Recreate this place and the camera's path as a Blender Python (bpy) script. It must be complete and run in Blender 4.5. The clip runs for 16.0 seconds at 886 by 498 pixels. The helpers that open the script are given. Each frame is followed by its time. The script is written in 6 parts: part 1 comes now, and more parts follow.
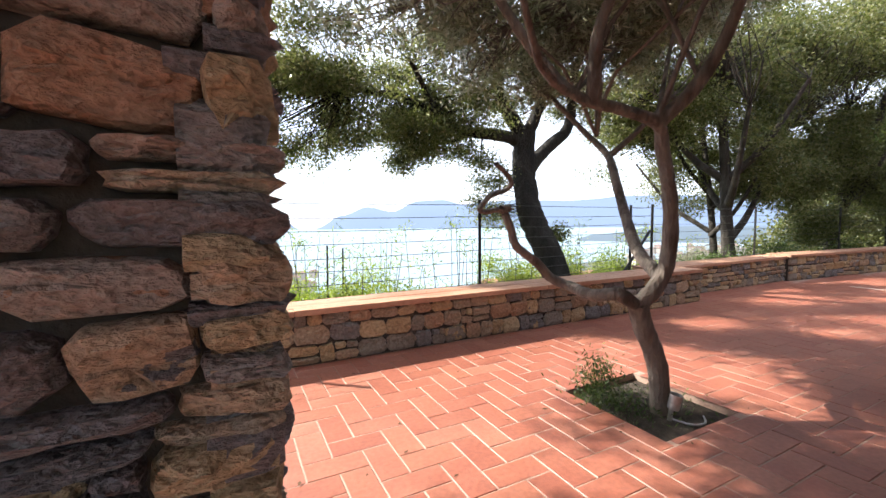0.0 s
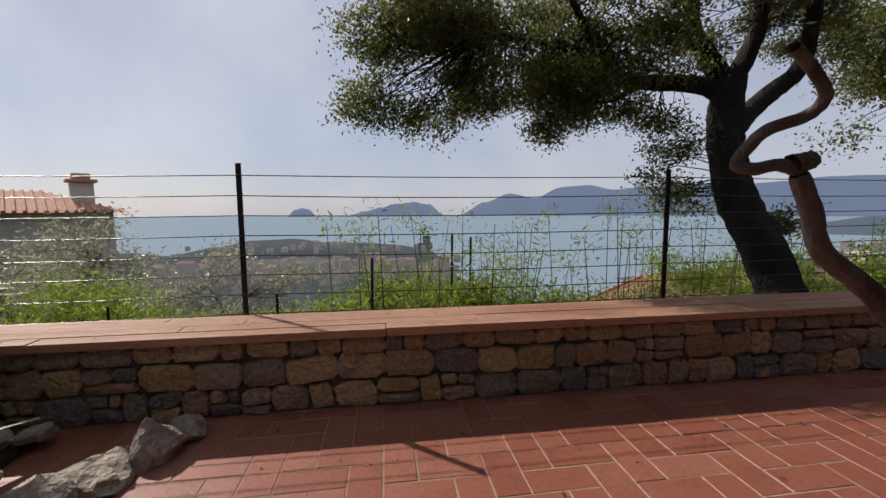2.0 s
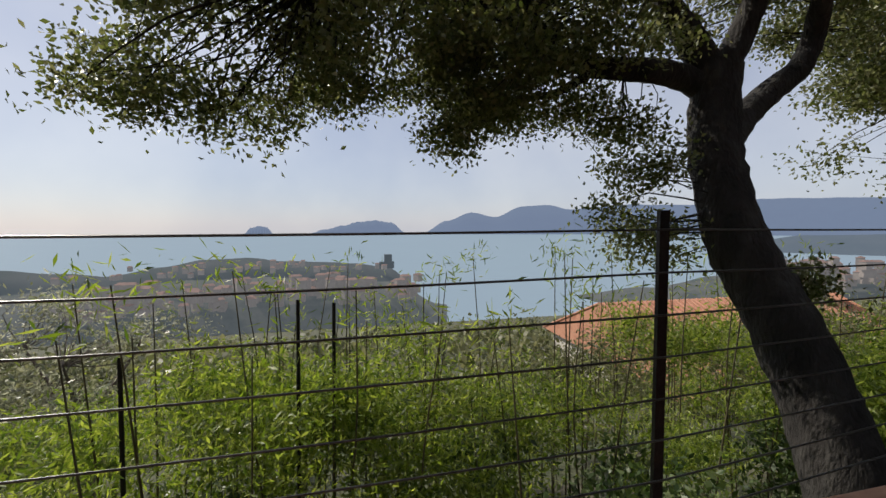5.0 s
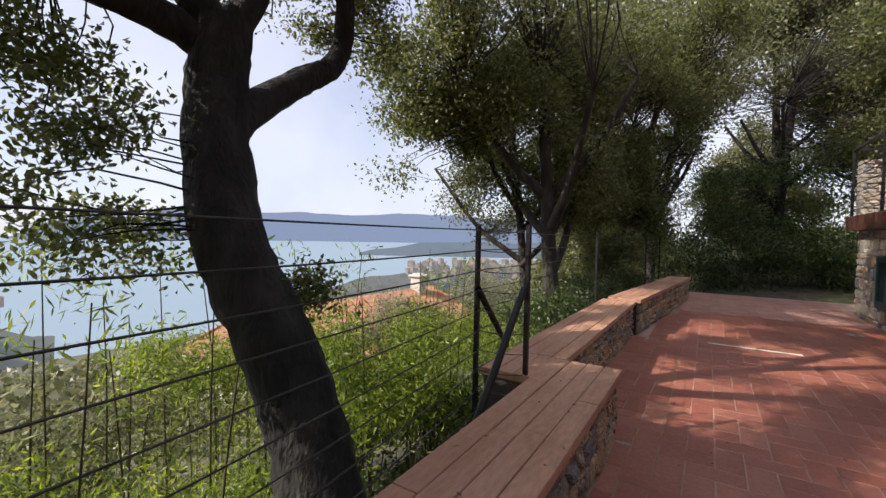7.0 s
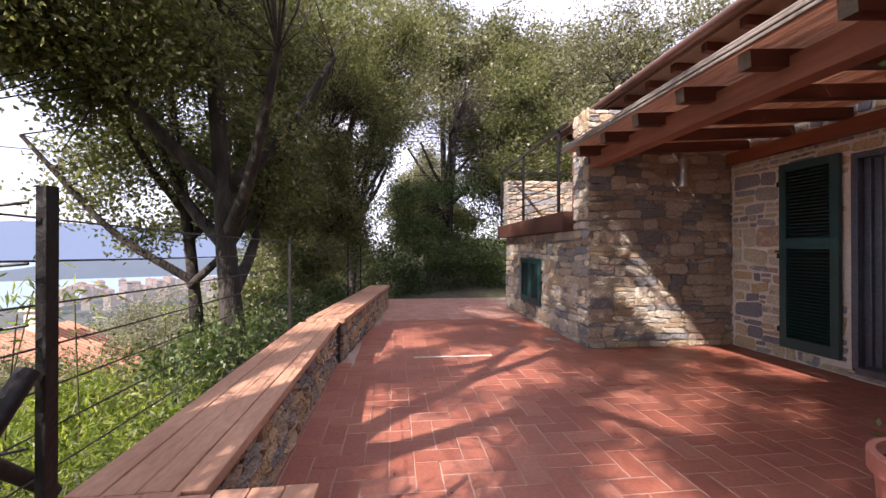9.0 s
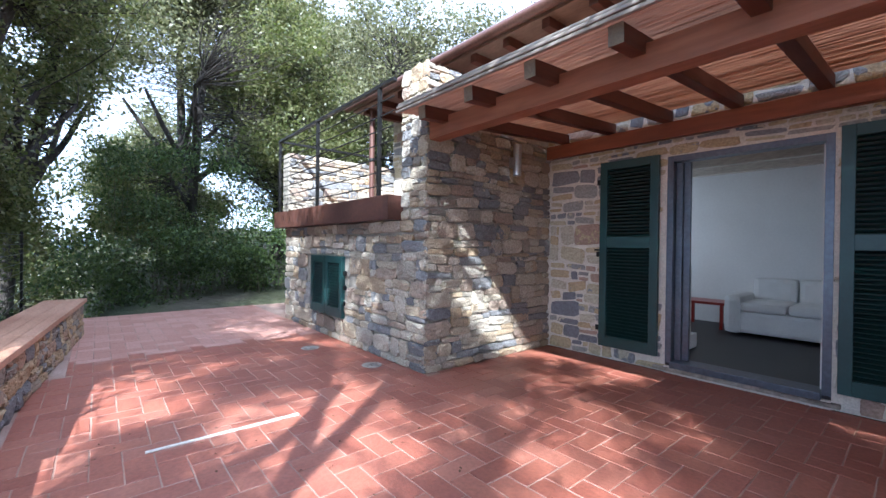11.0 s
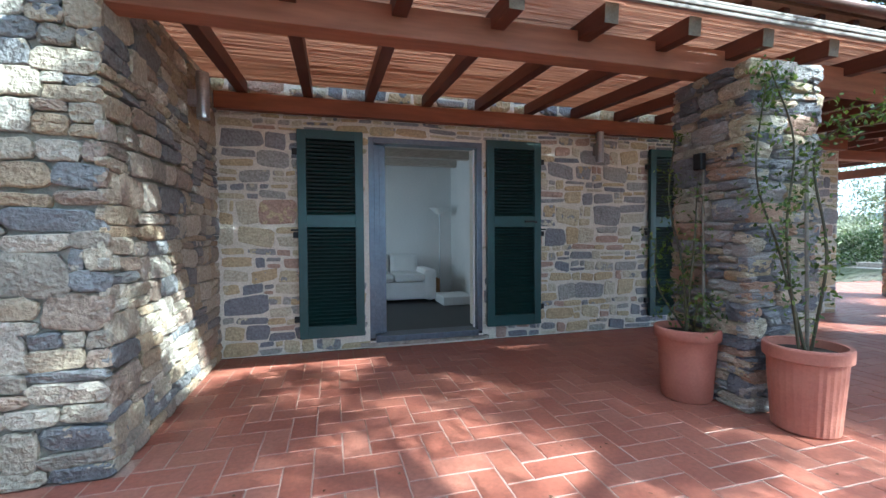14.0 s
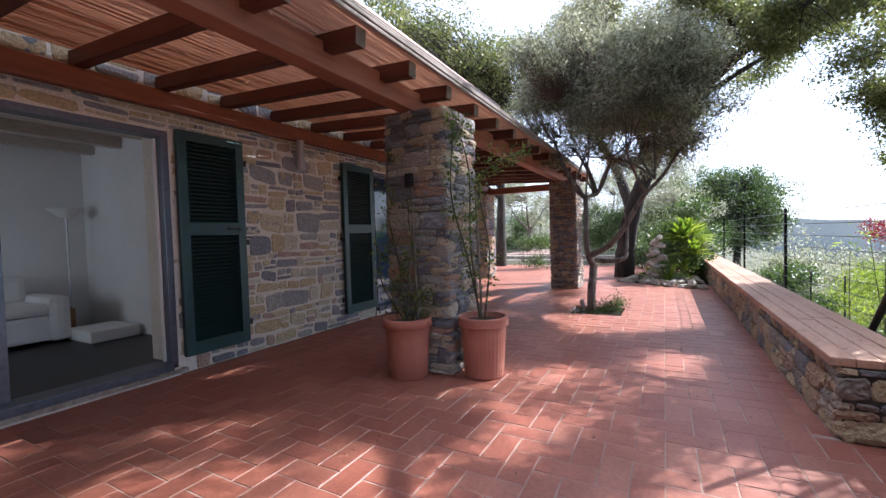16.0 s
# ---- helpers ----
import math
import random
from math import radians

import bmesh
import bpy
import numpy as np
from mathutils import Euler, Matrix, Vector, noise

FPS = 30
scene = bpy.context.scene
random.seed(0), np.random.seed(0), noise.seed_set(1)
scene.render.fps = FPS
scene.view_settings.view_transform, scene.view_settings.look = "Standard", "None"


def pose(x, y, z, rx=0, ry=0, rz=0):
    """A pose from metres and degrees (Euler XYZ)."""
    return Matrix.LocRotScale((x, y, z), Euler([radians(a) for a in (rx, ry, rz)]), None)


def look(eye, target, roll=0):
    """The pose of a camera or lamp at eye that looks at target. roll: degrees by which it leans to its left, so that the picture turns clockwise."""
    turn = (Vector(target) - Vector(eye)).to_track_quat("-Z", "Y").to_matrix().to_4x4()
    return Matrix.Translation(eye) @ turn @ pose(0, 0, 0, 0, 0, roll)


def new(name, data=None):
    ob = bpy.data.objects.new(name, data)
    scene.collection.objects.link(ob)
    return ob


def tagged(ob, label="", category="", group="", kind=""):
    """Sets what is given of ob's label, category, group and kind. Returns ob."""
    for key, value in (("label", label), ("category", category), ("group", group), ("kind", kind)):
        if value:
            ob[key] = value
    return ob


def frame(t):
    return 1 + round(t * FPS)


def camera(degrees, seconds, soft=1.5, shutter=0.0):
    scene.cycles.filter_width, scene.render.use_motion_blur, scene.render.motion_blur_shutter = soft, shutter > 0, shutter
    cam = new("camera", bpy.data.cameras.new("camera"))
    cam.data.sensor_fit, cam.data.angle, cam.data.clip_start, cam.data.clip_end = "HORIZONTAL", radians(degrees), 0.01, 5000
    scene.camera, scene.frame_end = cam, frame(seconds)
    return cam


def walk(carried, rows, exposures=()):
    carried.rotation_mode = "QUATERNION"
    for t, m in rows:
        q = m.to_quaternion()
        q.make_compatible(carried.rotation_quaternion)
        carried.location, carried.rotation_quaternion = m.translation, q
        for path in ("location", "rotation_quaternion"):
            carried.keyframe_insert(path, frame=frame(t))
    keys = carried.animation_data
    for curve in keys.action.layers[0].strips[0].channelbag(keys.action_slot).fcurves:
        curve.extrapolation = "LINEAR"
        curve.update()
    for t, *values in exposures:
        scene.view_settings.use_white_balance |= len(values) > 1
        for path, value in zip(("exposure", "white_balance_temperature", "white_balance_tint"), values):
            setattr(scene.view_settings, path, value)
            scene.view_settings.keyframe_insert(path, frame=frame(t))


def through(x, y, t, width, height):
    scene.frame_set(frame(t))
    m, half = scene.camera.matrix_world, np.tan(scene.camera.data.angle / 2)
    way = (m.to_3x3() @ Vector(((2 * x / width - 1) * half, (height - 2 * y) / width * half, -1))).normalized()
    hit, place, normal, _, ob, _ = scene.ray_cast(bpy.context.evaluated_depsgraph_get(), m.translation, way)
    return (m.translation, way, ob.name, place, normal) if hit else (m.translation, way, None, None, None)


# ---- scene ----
cam = camera(94.4, 16.0)
EXPOSURES = [(0, 1.75, 6400, 8), (0.5, 1.0, 6500, 12), (1.0, 0.45, 6500, 14), (1.5, 0.0, 6500, 16), (2.0, -0.2, 6500, 13), (5.5, 0.05, 6500, 10), (7.0, 0.55, 6500, 14), (8.0, 0.7, 6800, 24), (9.0, 1.3, 6500, 24), (10.0, 1.65, 5600, 20), (12.5, 2.35, 5000, -6), (14.5, 2.2, 4950, -6), (16, 1.55, 5600, 12)]
PATH = [
    (0, (0.78, 0.961, 1.197), (1.701, 2.731, 1.059), -0.5),
    (1, (1.094, 1.444, 1.156), (1.622, 3.363, 0.957), -0.1),
    (1.5, (1.152, 1.776, 1.16), (1.519, 3.73, 0.944), 0.0),
    (2, (1.232, 2.11, 1.154), (1.508, 4.081, 0.957), -0.4),
    (3, (1.49, 2.846, 1.186), (1.793, 4.82, 1.068), -1.3),
    (5.5, (2.764, 3.922, 1.399), (3.355, 5.83, 1.3), 0.9),
    (6, (3.185, 3.918, 1.377), (4.079, 5.705, 1.29), 0.3),
    (6.5, (3.509, 3.95, 1.317), (4.826, 5.451, 1.214), 1.8),
    (7, (3.893, 3.975, 1.332), (5.571, 5.061, 1.267), 1.1),
    (7.5, (4.205, 4.018, 1.331), (6.089, 4.688, 1.286), 0.8),
    (8, (4.547, 4.094, 1.309), (6.516, 4.438, 1.268), 0.3),
    (8.5, (4.933, 4.169, 1.294), (6.932, 4.199, 1.268), -0.0),
    (9, (5.334, 4.163, 1.27), (7.321, 3.932, 1.28), 0.0),
    (9.5, (5.784, 4.125, 1.289), (7.721, 3.629, 1.298), 0.1),
    (10, (6.235, 4.105, 1.296), (8.084, 3.343, 1.302), 0.3),
    (12.5, (8.355, 4.277, 1.212), (9.061, 2.406, 1.168), 1.1),
    (13, (8.649, 4.246, 1.188), (8.998, 2.278, 1.134), 0.9),
    (13.5, (9.056, 4.136, 1.213), (8.969, 2.139, 1.141), 0.6),
    (14, (9.339, 4.035, 1.19), (8.819, 2.105, 1.129), -0.4),
    (14.5, (9.508, 3.943, 1.178), (8.551, 2.188, 1.132), -1.5),
    (15, (9.61, 3.818, 1.205), (8.294, 2.313, 1.149), -2.1),
    (15.5, (9.719, 3.69, 1.216), (8.148, 2.453, 1.163), -2.0),
    (16, (9.83, 3.609, 1.221), (8.072, 2.658, 1.156), -1.7),
]
walk(cam, [(t, look(eye, target, roll)) for t, eye, target, roll in PATH], EXPOSURES)

SUN_FROM = Vector((-1.33, 1.17, 1.44)).normalized()
ELEV = math.asin(SUN_FROM.z)
AZ = math.atan2(SUN_FROM.x, SUN_FROM.y)

world = bpy.data.worlds.new("sky")
scene.world = world
world.use_nodes = True
wn, wl = world.node_tree.nodes, world.node_tree.links
sky = wn.new("ShaderNodeTexSky")
sky.sky_type = "NISHITA"
sky.sun_disc = False
sky.sun_elevation = ELEV
sky.sun_rotation = AZ
sky.air_density, sky.dust_density, sky.ozone_density = 1.0, 0.6, 1.5
bg = wn["Background"]
bg.inputs[1].default_value = 0.03
wl.new(sky.outputs[0], bg.inputs[0])
# thin bright cloud over the whole sky
veil, both, cloud, tone, co = (wn.new(k) for k in ("ShaderNodeBackground", "ShaderNodeAddShader", "ShaderNodeTexNoise", "ShaderNodeValToRGB", "ShaderNodeTexCoord"))
cloud.inputs["Scale"].default_value, cloud.inputs["Detail"].default_value = 2.2, 5
wl.new(co.outputs["Generated"], cloud.inputs["Vector"])
tone.color_ramp.elements[0].position, tone.color_ramp.elements[1].position = 0.35, 0.7
tone.color_ramp.elements[0].color, tone.color_ramp.elements[1].color = (0.36, 0.39, 0.49, 1), (0.56, 0.565, 0.60, 1)
wl.new(cloud.outputs["Fac"], tone.inputs[0]), wl.new(tone.outputs[0], veil.inputs[0])
# the veil brightens towards the unseen zenith, added to lift the fill in shade
axes, rise = wn.new("ShaderNodeSeparateXYZ"), wn.new("ShaderNodeMapRange")
rise.interpolation_type = "SMOOTHSTEP"
for slot, val in (("From Min", 0.3), ("From Max", 1.0), ("To Min", 1.0), ("To Max", 1.6)):
    rise.inputs[slot].default_value = val
wl.new(co.outputs["Generated"], axes.inputs[0]), wl.new(axes.outputs["Z"], rise.inputs["Value"]), wl.new(rise.outputs[0], veil.inputs[1])
wl.new(bg.outputs[0], both.inputs[0]), wl.new(veil.outputs[0], both.inputs[1])
wl.new(both.outputs[0], wn["World Output"].inputs[0])

sun = new("sun", bpy.data.lights.new("sun", "SUN"))
sun.data.energy, sun.data.angle, sun.data.color = 5.0, radians(0.55), (1.0, 0.93, 0.82)
sun.matrix_world = look(SUN_FROM * 30, (0, 0, 0))

# ---------------------------------------------------------------- materials


def mat(name, cols, rough=0.8, metal=0.0, scale=6.0, fine=60.0, bump=0.3, dist=0.01, rnd="", rndspread=0.0, dirt=0.25, stretch=(1, 1, 1)):
    """Colours mixed by noise at two scales; rnd 'object' or 'island' picks the base colour per piece."""
    m = bpy.data.materials.new(name)
    m.use_nodes = True
    n, l = m.node_tree.nodes, m.node_tree.links
    b = n["Principled BSDF"]
    b.inputs["Roughness"].default_value, b.inputs["Metallic"].default_value = rough, metal
    geo = n.new("ShaderNodeNewGeometry")
    mp = n.new("ShaderNodeMapping")
    mp.inputs["Scale"].default_value = stretch
    l.new(geo.outputs["Position"], mp.inputs["Vector"])
    big, small = n.new("ShaderNodeTexNoise"), n.new("ShaderNodeTexNoise")
    big.inputs["Scale"].default_value, small.inputs["Scale"].default_value = scale, fine
    big.inputs["Detail"].default_value, small.inputs["Detail"].default_value = 6, 7
    l.new(mp.outputs[0], big.inputs["Vector"]), l.new(mp.outputs[0], small.inputs["Vector"])
    ramp = n.new("ShaderNodeValToRGB")
    e = ramp.color_ramp.elements
    while len(e) < len(cols):
        e.new(0.5)
    for k, c in enumerate(cols):
        lo, hi = (0.0, 1.0) if rnd else (0.32, 0.68)
        e[k].position = lo + (hi - lo) * k / max(1, len(cols) - 1)
        e[k].color = (*c, 1)
    if rnd and rndspread < 0.1:
        ramp.color_ramp.interpolation = "CONSTANT"
    if rnd:
        src = n.new("ShaderNodeObjectInfo").outputs["Random"] if rnd == "object" else geo.outputs["Random Per Island"]
        add = n.new("ShaderNodeMath")
        add.operation = "MULTIPLY_ADD"
        l.new(big.outputs["Fac"], add.inputs[0])
        add.inputs[1].default_value = rndspread
        sub = n.new("ShaderNodeMath")
        sub.operation = "SUBTRACT"
        l.new(src, sub.inputs[0])
        sub.inputs[1].default_value = rndspread * 0.5
        l.new(sub.outputs[0], add.inputs[2])
        l.new(add.outputs[0], ramp.inputs[0])
    else:
        l.new(big.outputs["Fac"], ramp.inputs[0])
    mul = n.new("ShaderNodeMix")
    mul.data_type, mul.blend_type = "RGBA", "MULTIPLY"
    mul.inputs["Factor"].default_value = dirt * 2
    r2 = n.new("ShaderNodeValToRGB")
    r2.color_ramp.elements[0].position, r2.color_ramp.elements[1].position = 0.3, 0.7
    r2.color_ramp.elements[0].color, r2.color_ramp.elements[1].color = (0.45, 0.43, 0.42, 1), (1, 1, 1, 1)
    l.new(small.outputs["Fac"], r2.inputs[0])
    l.new(ramp.outputs[0], mul.inputs["A"]), l.new(r2.outputs[0], mul.inputs["B"])
    l.new(mul.outputs["Result"], b.inputs["Base Color"])
    if bump:
        bp = n.new("ShaderNodeBump")
        bp.inputs["Strength"].default_value, bp.inputs["Distance"].default_value = bump, dist
        mix = n.new("ShaderNodeMath")
        mix.operation = "MULTIPLY_ADD"
        l.new(big.outputs["Fac"], mix.inputs[0])
        mix.inputs[1].default_value = 1.5
        l.new(small.outputs["Fac"], mix.inputs[2])
        l.new(mix.outputs[0], bp.inputs["Height"])
        l.new(bp.outputs[0], b.inputs["Normal"])
    return m


def leafmat(name, cols, rough=0.45, through=0.35):
    m = mat(name, cols, rough=rough, scale=0.7, fine=9, bump=0, rnd="island", rndspread=0.5, dirt=0.12)
    n, l = m.node_tree.nodes, m.node_tree.links
    b, out = n["Principled BSDF"], n["Material Output"]
    tr, mx = n.new("ShaderNodeBsdfTranslucent"), n.new("ShaderNodeMixShader")
    mx.inputs[0].default_value = through
    col = b.inputs["Base Color"].links[0].from_socket
    hue = n.new("ShaderNodeHueSaturation")
    hue.inputs["Saturation"].default_value, hue.inputs["Value"].default_value = 1.15, 1.5
    l.new(col, hue.inputs["Color"]), l.new(hue.outputs[0], tr.inputs[0])
    l.new(b.outputs[0], mx.inputs[1]), l.new(tr.outputs[0], mx.inputs[2]), l.new(mx.outputs[0], out.inputs[0])
    return m


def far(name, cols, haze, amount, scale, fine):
    """A distant surface with the air's haze put into its material as an even glow."""
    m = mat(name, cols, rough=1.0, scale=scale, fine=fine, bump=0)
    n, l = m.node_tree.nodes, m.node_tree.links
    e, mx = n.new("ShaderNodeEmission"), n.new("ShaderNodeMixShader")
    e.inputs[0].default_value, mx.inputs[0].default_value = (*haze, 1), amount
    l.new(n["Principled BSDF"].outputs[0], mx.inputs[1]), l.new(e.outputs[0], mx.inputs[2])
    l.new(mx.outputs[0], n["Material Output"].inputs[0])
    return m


HOUSE = [(0.60, 0.47, 0.28), (0.36, 0.36, 0.36), (0.64, 0.57, 0.39), (0.62, 0.50, 0.30), (0.25, 0.26, 0.29), (0.65, 0.61, 0.47), (0.52, 0.37, 0.29), (0.63, 0.53, 0.33), (0.44, 0.43, 0.40), (0.64, 0.59, 0.45), (0.31, 0.315, 0.33), (0.60, 0.46, 0.29)]
WING = [(0.362, 0.321, 0.262), (0.498, 0.454, 0.378), (0.283, 0.282, 0.283), (0.544, 0.477, 0.367), (0.475, 0.366, 0.242), (0.396, 0.311, 0.242), (0.588, 0.520, 0.420), (0.248, 0.248, 0.252), (0.498, 0.409, 0.294), (0.431, 0.332, 0.273)]
PILLAR = [(0.24, 0.235, 0.255), (0.68, 0.53, 0.38), (0.42, 0.395, 0.385), (0.66, 0.54, 0.35), (0.27, 0.265, 0.285), (0.52, 0.46, 0.41), (0.56, 0.36, 0.25), (0.38, 0.37, 0.375), (0.68, 0.60, 0.47), (0.32, 0.305, 0.31)]
LOW = [(0.270, 0.221, 0.175), (0.446, 0.299, 0.163), (0.203, 0.182, 0.175), (0.499, 0.364, 0.213), (0.365, 0.273, 0.188), (0.405, 0.260, 0.163), (0.284, 0.247, 0.225)]
STONE = {}
for key, cols in (("house", HOUSE), ("wing", WING), ("pillar", PILLAR), ("low", LOW)):
    for r in ("object", "island"):
        near = key == "pillar"
        STONE[key, r] = mat(key + "_stone_" + r, cols, rough=0.8, scale=17 if near else 11, fine=95 if near else 48, bump=0.9 if near else 0.75, dist=0.03, rnd=r, rndspread=0.07 if near else 0.05, dirt=0.42 if near else 0.36, stretch=(1, 1, 1.7) if near else (1, 1, 1))
MORTAR = mat("lime_mortar", [(0.74, 0.69, 0.59), (0.82, 0.77, 0.68)], rough=0.95, scale=3, fine=80, bump=0.5)
JOINT = mat("earth_joint", [(0.05, 0.042, 0.035), (0.10, 0.085, 0.07)], rough=1, scale=5, fine=60, bump=0.5)
WINGJOINT = mat("wing_joint", [(0.28, 0.255, 0.215), (0.42, 0.385, 0.33)], rough=1, scale=5, fine=60, bump=0.5)
TERRA = [(0.27, 0.086, 0.055), (0.34, 0.122, 0.078), (0.30, 0.098, 0.064), (0.37, 0.148, 0.098), (0.28, 0.09, 0.058), (0.32, 0.11, 0.07), (0.35, 0.13, 0.082)]
TILE = {r: mat("terracotta_tile_" + r, TERRA, rough=0.5, scale=2.2, fine=38, bump=0.2, rnd=r, rndspread=0.55, dirt=0.24) for r in ("object", "island")}
GROUT = mat("grout", [(0.28, 0.17, 0.13), (0.46, 0.33, 0.265)], rough=0.95, scale=2, fine=70)
BANDTILE = mat("faded_paving", [(0.42, 0.20, 0.15), (0.52, 0.29, 0.23)], rough=0.7, scale=1.5, fine=40, rnd="island", rndspread=0.6)
CAP = mat("wall_cap_clay", [(0.40, 0.20, 0.12), (0.50, 0.28, 0.18), (0.36, 0.17, 0.10)], rough=0.7, scale=2.2, fine=50, bump=0.3, stretch=(0.3, 1, 1))
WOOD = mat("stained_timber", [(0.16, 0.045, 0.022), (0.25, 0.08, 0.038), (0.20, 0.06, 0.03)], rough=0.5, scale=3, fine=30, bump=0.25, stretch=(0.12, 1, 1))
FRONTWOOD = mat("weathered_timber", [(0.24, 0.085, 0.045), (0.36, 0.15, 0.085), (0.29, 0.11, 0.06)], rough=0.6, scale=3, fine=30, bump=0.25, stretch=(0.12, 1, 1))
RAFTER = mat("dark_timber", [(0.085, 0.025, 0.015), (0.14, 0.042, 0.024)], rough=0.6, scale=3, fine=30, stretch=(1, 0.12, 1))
ENDGRAIN = mat("weathered_end", [(0.20, 0.17, 0.13), (0.30, 0.26, 0.21)], rough=0.9, scale=10, fine=90)
REED = mat("reed_mat", [(0.31, 0.14, 0.08), (0.40, 0.20, 0.115), (0.25, 0.11, 0.06)], rough=0.7, scale=6, fine=70, bump=0.5, stretch=(0.1, 1.5, 1))
rn, rl = REED.node_tree.nodes, REED.node_tree.links
rt_, rm_, rh_ = rn.new("ShaderNodeBsdfTranslucent"), rn.new("ShaderNodeMixShader"), rn.new("ShaderNodeHueSaturation")
rm_.inputs[0].default_value, rh_.inputs["Value"].default_value = 0.3, 1.2
rh_.inputs["Saturation"].default_value = 0.95
rl.new(rn["Principled BSDF"].inputs["Base Color"].links[0].from_socket, rh_.inputs["Color"]), rl.new(rh_.outputs[0], rt_.inputs[0])
rl.new(rn["Principled BSDF"].outputs[0], rm_.inputs[1]), rl.new(rt_.outputs[0], rm_.inputs[2]), rl.new(rm_.outputs[0], rn["Material Output"].inputs[0])
REEDEDGE = mat("weathered_reed_edge", [(0.22, 0.19, 0.165), (0.34, 0.30, 0.27)], rough=0.9, scale=6, fine=60, stretch=(0.15, 1, 1))
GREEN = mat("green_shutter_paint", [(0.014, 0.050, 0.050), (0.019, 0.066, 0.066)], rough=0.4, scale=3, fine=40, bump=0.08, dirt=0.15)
# the shutter green again, with the shade among the slats put into its colour
LOUVRE = mat("green_louvre_shaded", [(0.005, 0.026, 0.025), (0.008, 0.036, 0.034)], rough=0.36, scale=3, fine=40, bump=0.06, dirt=0.15)
ALU = mat("grey_aluminium", [(0.12, 0.135, 0.165), (0.16, 0.175, 0.205)], rough=0.38, metal=0.6, scale=2, fine=30, bump=0)
STEEL = mat("brushed_steel", [(0.50, 0.50, 0.52), (0.60, 0.60, 0.62)], rough=0.35, metal=0.9, scale=5, fine=60, bump=0.1)
IRON = mat("dark_iron", [(0.012, 0.012, 0.013), (0.03, 0.028, 0.027)], rough=0.5, metal=0.5, scale=6, fine=60)
WIRE = mat("fence_wire", [(0.05, 0.05, 0.05), (0.10, 0.10, 0.10)], rough=0.4, metal=0.8, scale=6, fine=60, bump=0)
RUST = mat("rust_brown_fascia", [(0.075, 0.030, 0.022), (0.11, 0.045, 0.03)], rough=0.55, scale=2, fine=30, bump=0.1)
COPPER = mat("copper_brown_metal", [(0.14, 0.075, 0.06), (0.19, 0.10, 0.08)], rough=0.4, metal=0.4, scale=3, fine=40, bump=0)
PLASTER = mat("white_plaster", [(0.74, 0.73, 0.71), (0.80, 0.79, 0.77)], rough=0.9, scale=1.5, fine=30, bump=0.05, dirt=0.05)
SALMON = mat("salmon_plaster", [(0.52, 0.25, 0.17), (0.60, 0.30, 0.21)], rough=0.9, scale=1.5, fine=30, bump=0.1, dirt=0.1)
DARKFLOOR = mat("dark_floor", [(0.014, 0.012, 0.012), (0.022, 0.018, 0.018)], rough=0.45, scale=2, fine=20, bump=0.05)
LINEN = mat("white_linen", [(0.70, 0.69, 0.67), (0.78, 0.77, 0.75)], rough=0.95, scale=4, fine=90, bump=0.3, dirt=0.08)
POT = mat("terracotta_pot", [(0.40, 0.145, 0.10), (0.47, 0.19, 0.13)], rough=0.75, scale=5, fine=60, bump=0.2, dirt=0.12)
SOIL = mat("soil", [(0.035, 0.025, 0.018), (0.09, 0.07, 0.05)], rough=1, scale=14, fine=90, bump=1.0, dist=0.03)
ROCK = mat("garden_rock", [(0.30, 0.265, 0.225), (0.50, 0.44, 0.37), (0.22, 0.195, 0.17)], rough=0.9, scale=6, fine=50, bump=0.9, dist=0.03)
OAKBARK = mat("oak_bark", [(0.009, 0.008, 0.007), (0.02, 0.017, 0.015), (0.038, 0.035, 0.031)], rough=0.95, scale=7, fine=40, bump=1.0, dist=0.03, stretch=(1, 1, 0.35))
WOODBARK = mat("wood_bark", [(0.018, 0.015, 0.012), (0.04, 0.033, 0.027), (0.075, 0.065, 0.055)], rough=0.95, scale=6, fine=40, bump=1.0, dist=0.03, stretch=(1, 1, 0.3))
OLIVEBARK = mat("olive_bark", [(0.075, 0.057, 0.046), (0.19, 0.155, 0.13), (0.11, 0.082, 0.068)], rough=0.95, scale=9, fine=50, bump=1.0, dist=0.02, stretch=(1, 1, 0.3))
OAKLEAF = leafmat("oak_leaf", [(0.06, 0.08, 0.022), (0.13, 0.145, 0.05), (0.21, 0.21, 0.10)], rough=0.4, through=0.5)
SUNLEAF = leafmat("wood_leaf", [(0.06, 0.07, 0.028), (0.14, 0.145, 0.068), (0.235, 0.23, 0.125)], through=0.4)
OLIVELEAF = leafmat("olive_leaf", [(0.11, 0.12, 0.07), (0.22, 0.225, 0.145), (0.36, 0.36, 0.27)], rough=0.35, through=0.52)
BAMBOO = leafmat("bamboo_leaf", [(0.065, 0.105, 0.02), (0.18, 0.24, 0.045), (0.33, 0.37, 0.09)], through=0.55)
SHRUB = leafmat("shrub_leaf", [(0.022, 0.045, 0.012), (0.06, 0.095, 0.026), (0.13, 0.17, 0.055)], through=0.35)
CLIMBER = leafmat("climber_leaf", [(0.045, 0.075, 0.018), (0.11, 0.155, 0.035), (0.22, 0.27, 0.07)], through=0.45)
CANE = mat("bamboo_cane", [(0.05, 0.045, 0.02), (0.10, 0.08, 0.035)], rough=0.6, scale=4, fine=40, bump=0.1)
EARTH = mat("wooded_slope", [(0.03, 0.04, 0.015), (0.07, 0.075, 0.035), (0.10, 0.085, 0.06)], rough=1, scale=0.6, fine=6, bump=0.8, dist=0.1)
